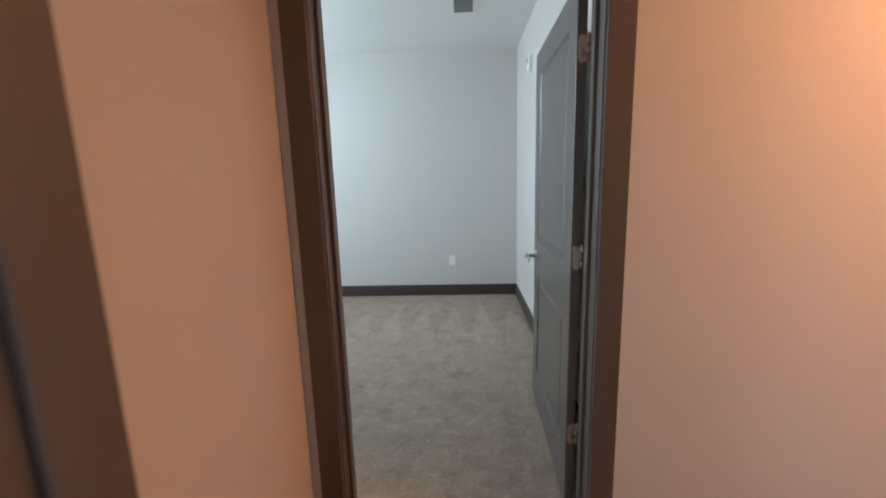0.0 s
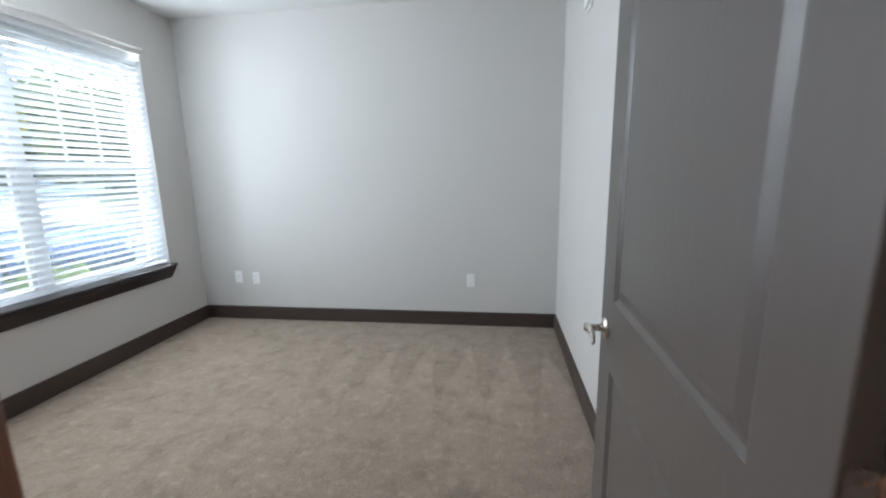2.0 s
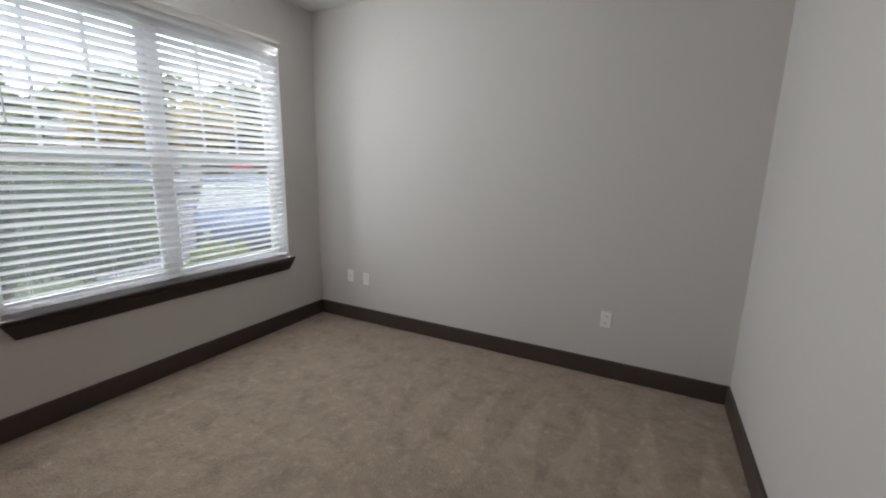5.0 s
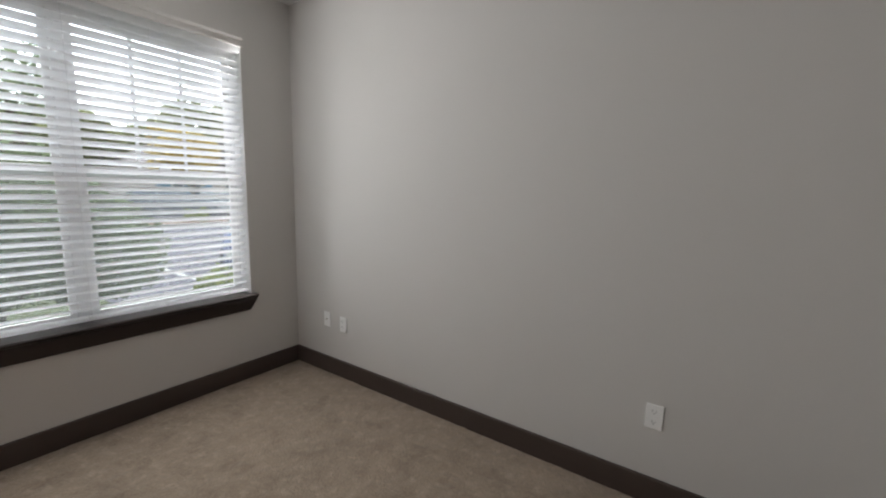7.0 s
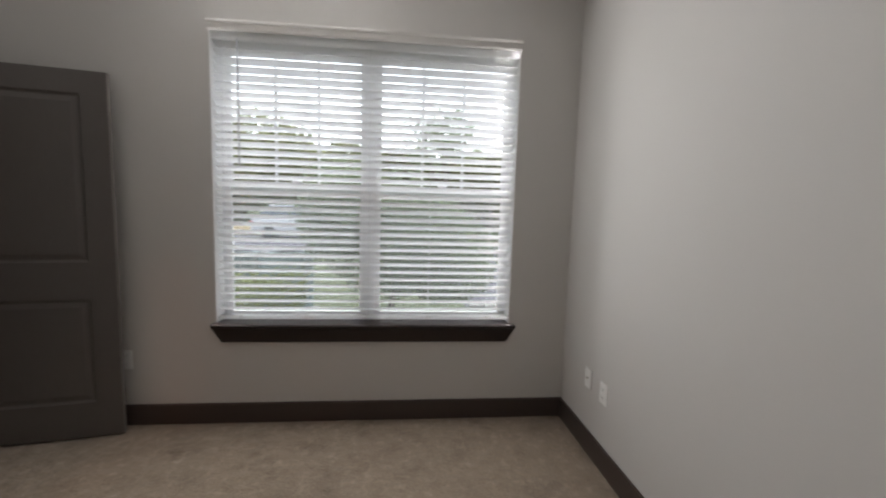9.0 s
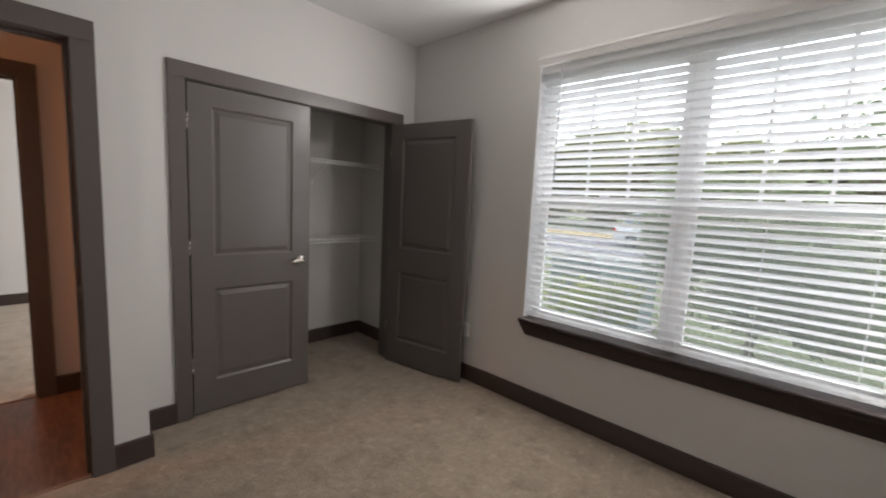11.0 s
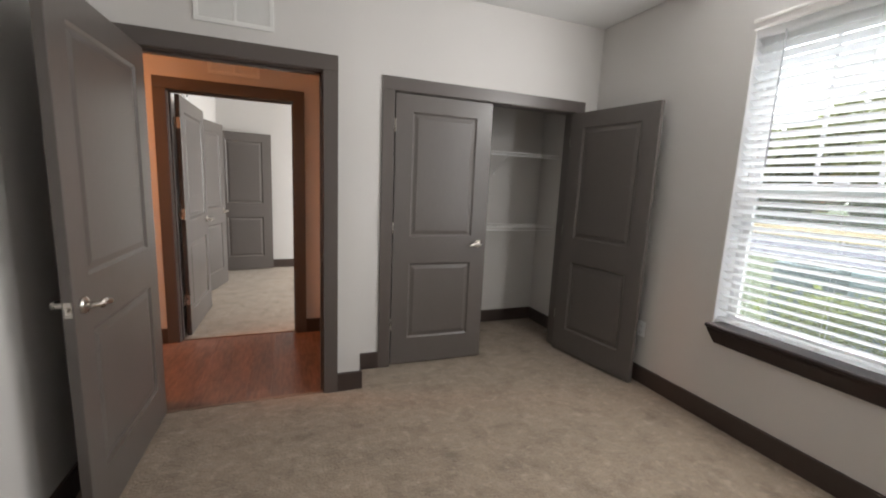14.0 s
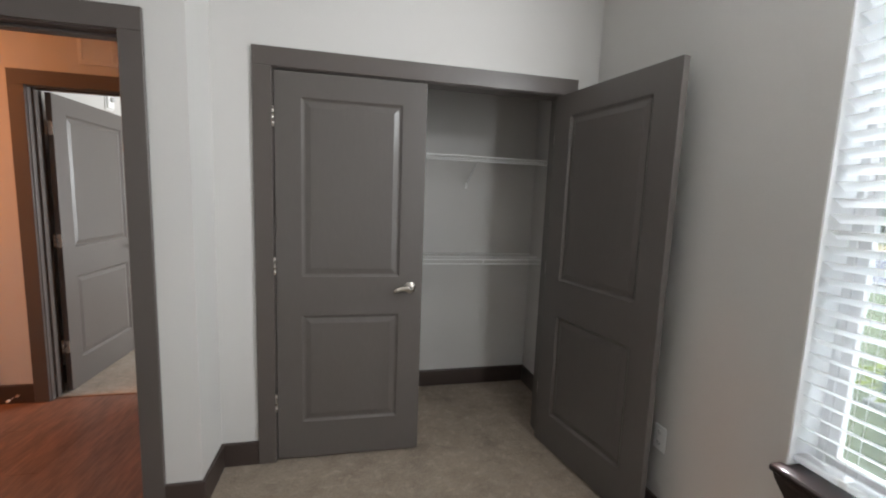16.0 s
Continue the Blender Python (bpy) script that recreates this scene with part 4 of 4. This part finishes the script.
def car(m, colour, label, tall=1.45, length=4.5, paint="car_paint", truck=False):
    """A parked car along local +x: lofted body, glass, four wheels, lights."""
    t = thing("car", m, label, "car")
    mat = car_paint(paint, colour)
    w = 0.88
    L = length / 2
    belt = 0.92 * tall / 1.45
    secs = [(-L, 0.40, belt * 0.82, 0.80), (-L + 0.12, 0.28, belt * 0.98, 0.93), (-L * 0.5, 0.20, belt, 1.0), (0, 0.20, belt, 1.0), (L * 0.42, 0.20, belt * 0.98, 1.0), (L * 0.8, 0.24, belt * 0.84, 0.95), (L - 0.08, 0.30, belt * 0.74, 0.86), (L, 0.40, belt * 0.62, 0.74)]
    bm = bmesh.new()
    rings = []
    for x, z0, z1, k in secs:
        y = w * k
        rings.append([bm.verts.new((x, a, b)) for a, b in ((-y, z0 + 0.08), (-y * 0.9, z0), (y * 0.9, z0), (y, z0 + 0.08), (y, z1 - 0.16), (y * 0.93, z1), (-y * 0.93, z1), (-y, z1 - 0.16))])
    for a, b in zip(rings, rings[1:]):
        for i in range(8):
            bm.faces.new((a[i], a[(i + 1) % 8], b[(i + 1) % 8], b[i]))
    bm.faces.new(rings[0][::-1])
    bm.faces.new(rings[-1])
    part("body", bm, mat, t, "", True)
    xr0, xr1 = (-0.2, 0.55) if truck else (-L * 0.62, L * 0.18)
    xb0, xb1 = (-0.55, 1.05) if truck else (-L * 0.88, L * 0.52)
    for nm, mm, grow, za, zb in (("cabin_glass", CARGLASS, 0.0, belt - 0.04, tall - 0.03), ("roof", mat, 0.012, tall - 0.07, tall)):
        bm = bmesh.new()
        f = (za - belt) / (tall - belt) if nm == "roof" else 0.0
        rr = []
        for z, u in ((za, max(0.0, f)), (zb, 1.0)):
            xa, xb, y = xb0 + (xr0 - xb0) * u - grow, xb1 + (xr1 - xb1) * u + grow, w * (0.94 - 0.22 * u) + grow
            rr.append([bm.verts.new(p) for p in ((xa, -y, z), (xb, -y, z), (xb, y, z), (xa, y, z))])
        for i in range(4):
            bm.faces.new((rr[0][i], rr[0][(i + 1) % 4], rr[1][(i + 1) % 4], rr[1][i]))
        bm.faces.new(rr[0][::-1])
        bm.faces.new(rr[1])
        part(nm, bm, mm, t, "tinted window glass with sky reflection in its colour" if mm is CARGLASS else "")
    for x in (-L * 0.62, L * 0.62):
        for s in (-1, 1):
            bm = bmesh.new()
            tube(bm, [(x, s * 0.66, 0.33), (x, s * 0.70, 0.33), (x, s * 0.86, 0.33), (x, s * 0.90, 0.33)], [0.29, 0.33, 0.33, 0.29], 20)
            wheel = part("wheel", bm, TYRE, t, "black tyre")
            bm = bmesh.new()
            tube(bm, [(x, s * 0.88, 0.33), (x, s * 0.91, 0.33)], [0.21, 0.17], 14)
            part("rim", bm, ALLOY, wheel, "grey alloy rim")
    for s in (-1, 1):
        part("tail_light", solid(-L + 0.0, -L + 0.14, s * 0.72 - 0.12, s * 0.72 + 0.12, belt * 0.66, belt * 0.82, bevel=0.02), REDLIGHT, t, "red tail light")
        part("headlight", solid(L - 0.22, L - 0.03, s * 0.62 - 0.14, s * 0.62 + 0.14, belt * 0.52, belt * 0.66, bevel=0.02), CLEARLIGHT, t, "clear headlight")
    return t


bm = bmesh.new()
box(bm, -8, 8, -6, 6, 0, 3.6)
house = thing("house", pose(-46, 19.0, G, 0, 0, 20), "pale sided house with a grey gabled roof far off", "house")
part("wall", bm, SIDING, house)
part("side_wall", solid(7.9, 8.15, -6.1, -1.0, 0, 3.5), BLUESIDE, house, "blue sided bay")
bm = bmesh.new()
v = [bm.verts.new(p) for p in ((-8.5, -6.6, 3.5), (8.5, -6.6, 3.5), (8.5, 6.6, 3.5), (-8.5, 6.6, 3.5), (-8.5, 0, 6.2), (8.5, 0, 6.2))]
for q in ((0, 1, 5, 4), (2, 3, 4, 5), (0, 4, 3), (1, 2, 5), (0, 3, 2, 1)):
    bm.faces.new([v[i] for i in q])
part("roof", bm, ROOF, house)
for y in (-4.5, -2.6, 1.0, 3.6):
    wi = part("window", solid(8.16, 8.24, y - 0.55, y + 0.55, 1.0, 2.5, bevel=0.02), VINYL, house)
    part("window_pane", solid(8.25, 8.27, y - 0.45, y + 0.45, 1.1, 2.4), CARGLASS, wi)

car(pose(-8.8, 8.25, G + 0.012, 0, 0, -31), (0.07, 0.10, 0.22), "blue car parked beside the kerb", 1.58, 4.2, "blue_car_paint")
car(pose(-25.5, 12.6, G + 0.012, 0, 0, 82), (0.10, 0.11, 0.13), "dark grey sport utility vehicle parked across the lot", 1.75, 4.7, "dark_grey_car_paint")
car(pose(-27.0, 16.6, G + 0.012, 0, 0, 78), (0.42, 0.43, 0.45), "silver car parked across the lot", 1.45, 4.5, "silver_car_paint")
car(pose(-25.0, 20.4, G + 0.012, 0, 0, -15), (0.50, 0.02, 0.04), "bright red pickup truck across the lot", 1.75, 5.2, "red_car_paint", True)
car(pose(-22.5, -1.6, G + 0.012, 0, 0, 95), (0.62, 0.62, 0.66), "white minivan on the lane", 1.75, 4.9, "white_car_paint")


def condenser(x, y, rz, mat, label):
    """An air conditioner unit: louvred casing with rounded corners, top grille and base pad."""
    t = thing("air_conditioner", pose(x, y, G, 0, 0, rz), label, "air conditioner")
    part("base_pad", solid(-0.42, 0.42, -0.42, 0.42, 0.0, 0.06, bevel=0.01), CONCRETE, t)
    bm = solid(-0.34, 0.34, -0.34, 0.34, 0.06, 1.02)
    bmesh.ops.bevel(bm, geom=[e for e in bm.edges if abs((e.verts[0].co - e.verts[1].co).z) > 0.5], offset=0.06, segments=3, affect="EDGES", profile=0.5)
    part("casing", bm, mat, t)
    for s in (-1, 1):
        for ax in (0, 1):
            bm = bmesh.new()
            for k in range(18):
                z = 0.12 + k * 0.047
                box(bm, *((-0.27, 0.27, s * 0.343 - 0.004, s * 0.343 + 0.004) if ax == 0 else (s * 0.343 - 0.004, s * 0.343 + 0.004, -0.27, 0.27)), z, z + 0.022)
            tagged(part("louvre", bm, mat, t), kind="stuff")
    bm = bmesh.new()
    for r in (0.28, 0.22, 0.16, 0.10):
        tube(bm, [(r * math.cos(k * math.tau / 24), r * math.sin(k * math.tau / 24), 1.03) for k in range(25)], 0.005, 4)
    part("fan_guard", bm, DARK, t)
    return t


condenser(-6.9, 1.05, 4, material("dark_teal_enamel", (0.12, 0.16, 0.165), 0.5), "dark grey-green air conditioner unit on the lawn")
condenser(-7.0, 1.85, -3, material("pale_teal_enamel", (0.20, 0.27, 0.28), 0.5), "pale blue-grey air conditioner unit on the lawn")


# ---- hall planks ----
rp = random.Random(12)
x = HW
while x < 2.999:
    x2 = min(x + 0.152, 3.0)
    y = HS - 0.03 - rp.uniform(0, 1.0)
    while y < S - 0.03:
        y2 = y + 1.22
        a, b = max(y, HS - 0.03), min(y2, S - 0.028)
        if b - a > 0.03:
            pl = new("plank", finish(solid(x + 0.0003, x2 - 0.0003, a + 0.0003, b - 0.0003, -0.006, 0.0, bevel=0.0006), "plank", PLANK))
            pl.parent = hall
        y = y2
    x = x2
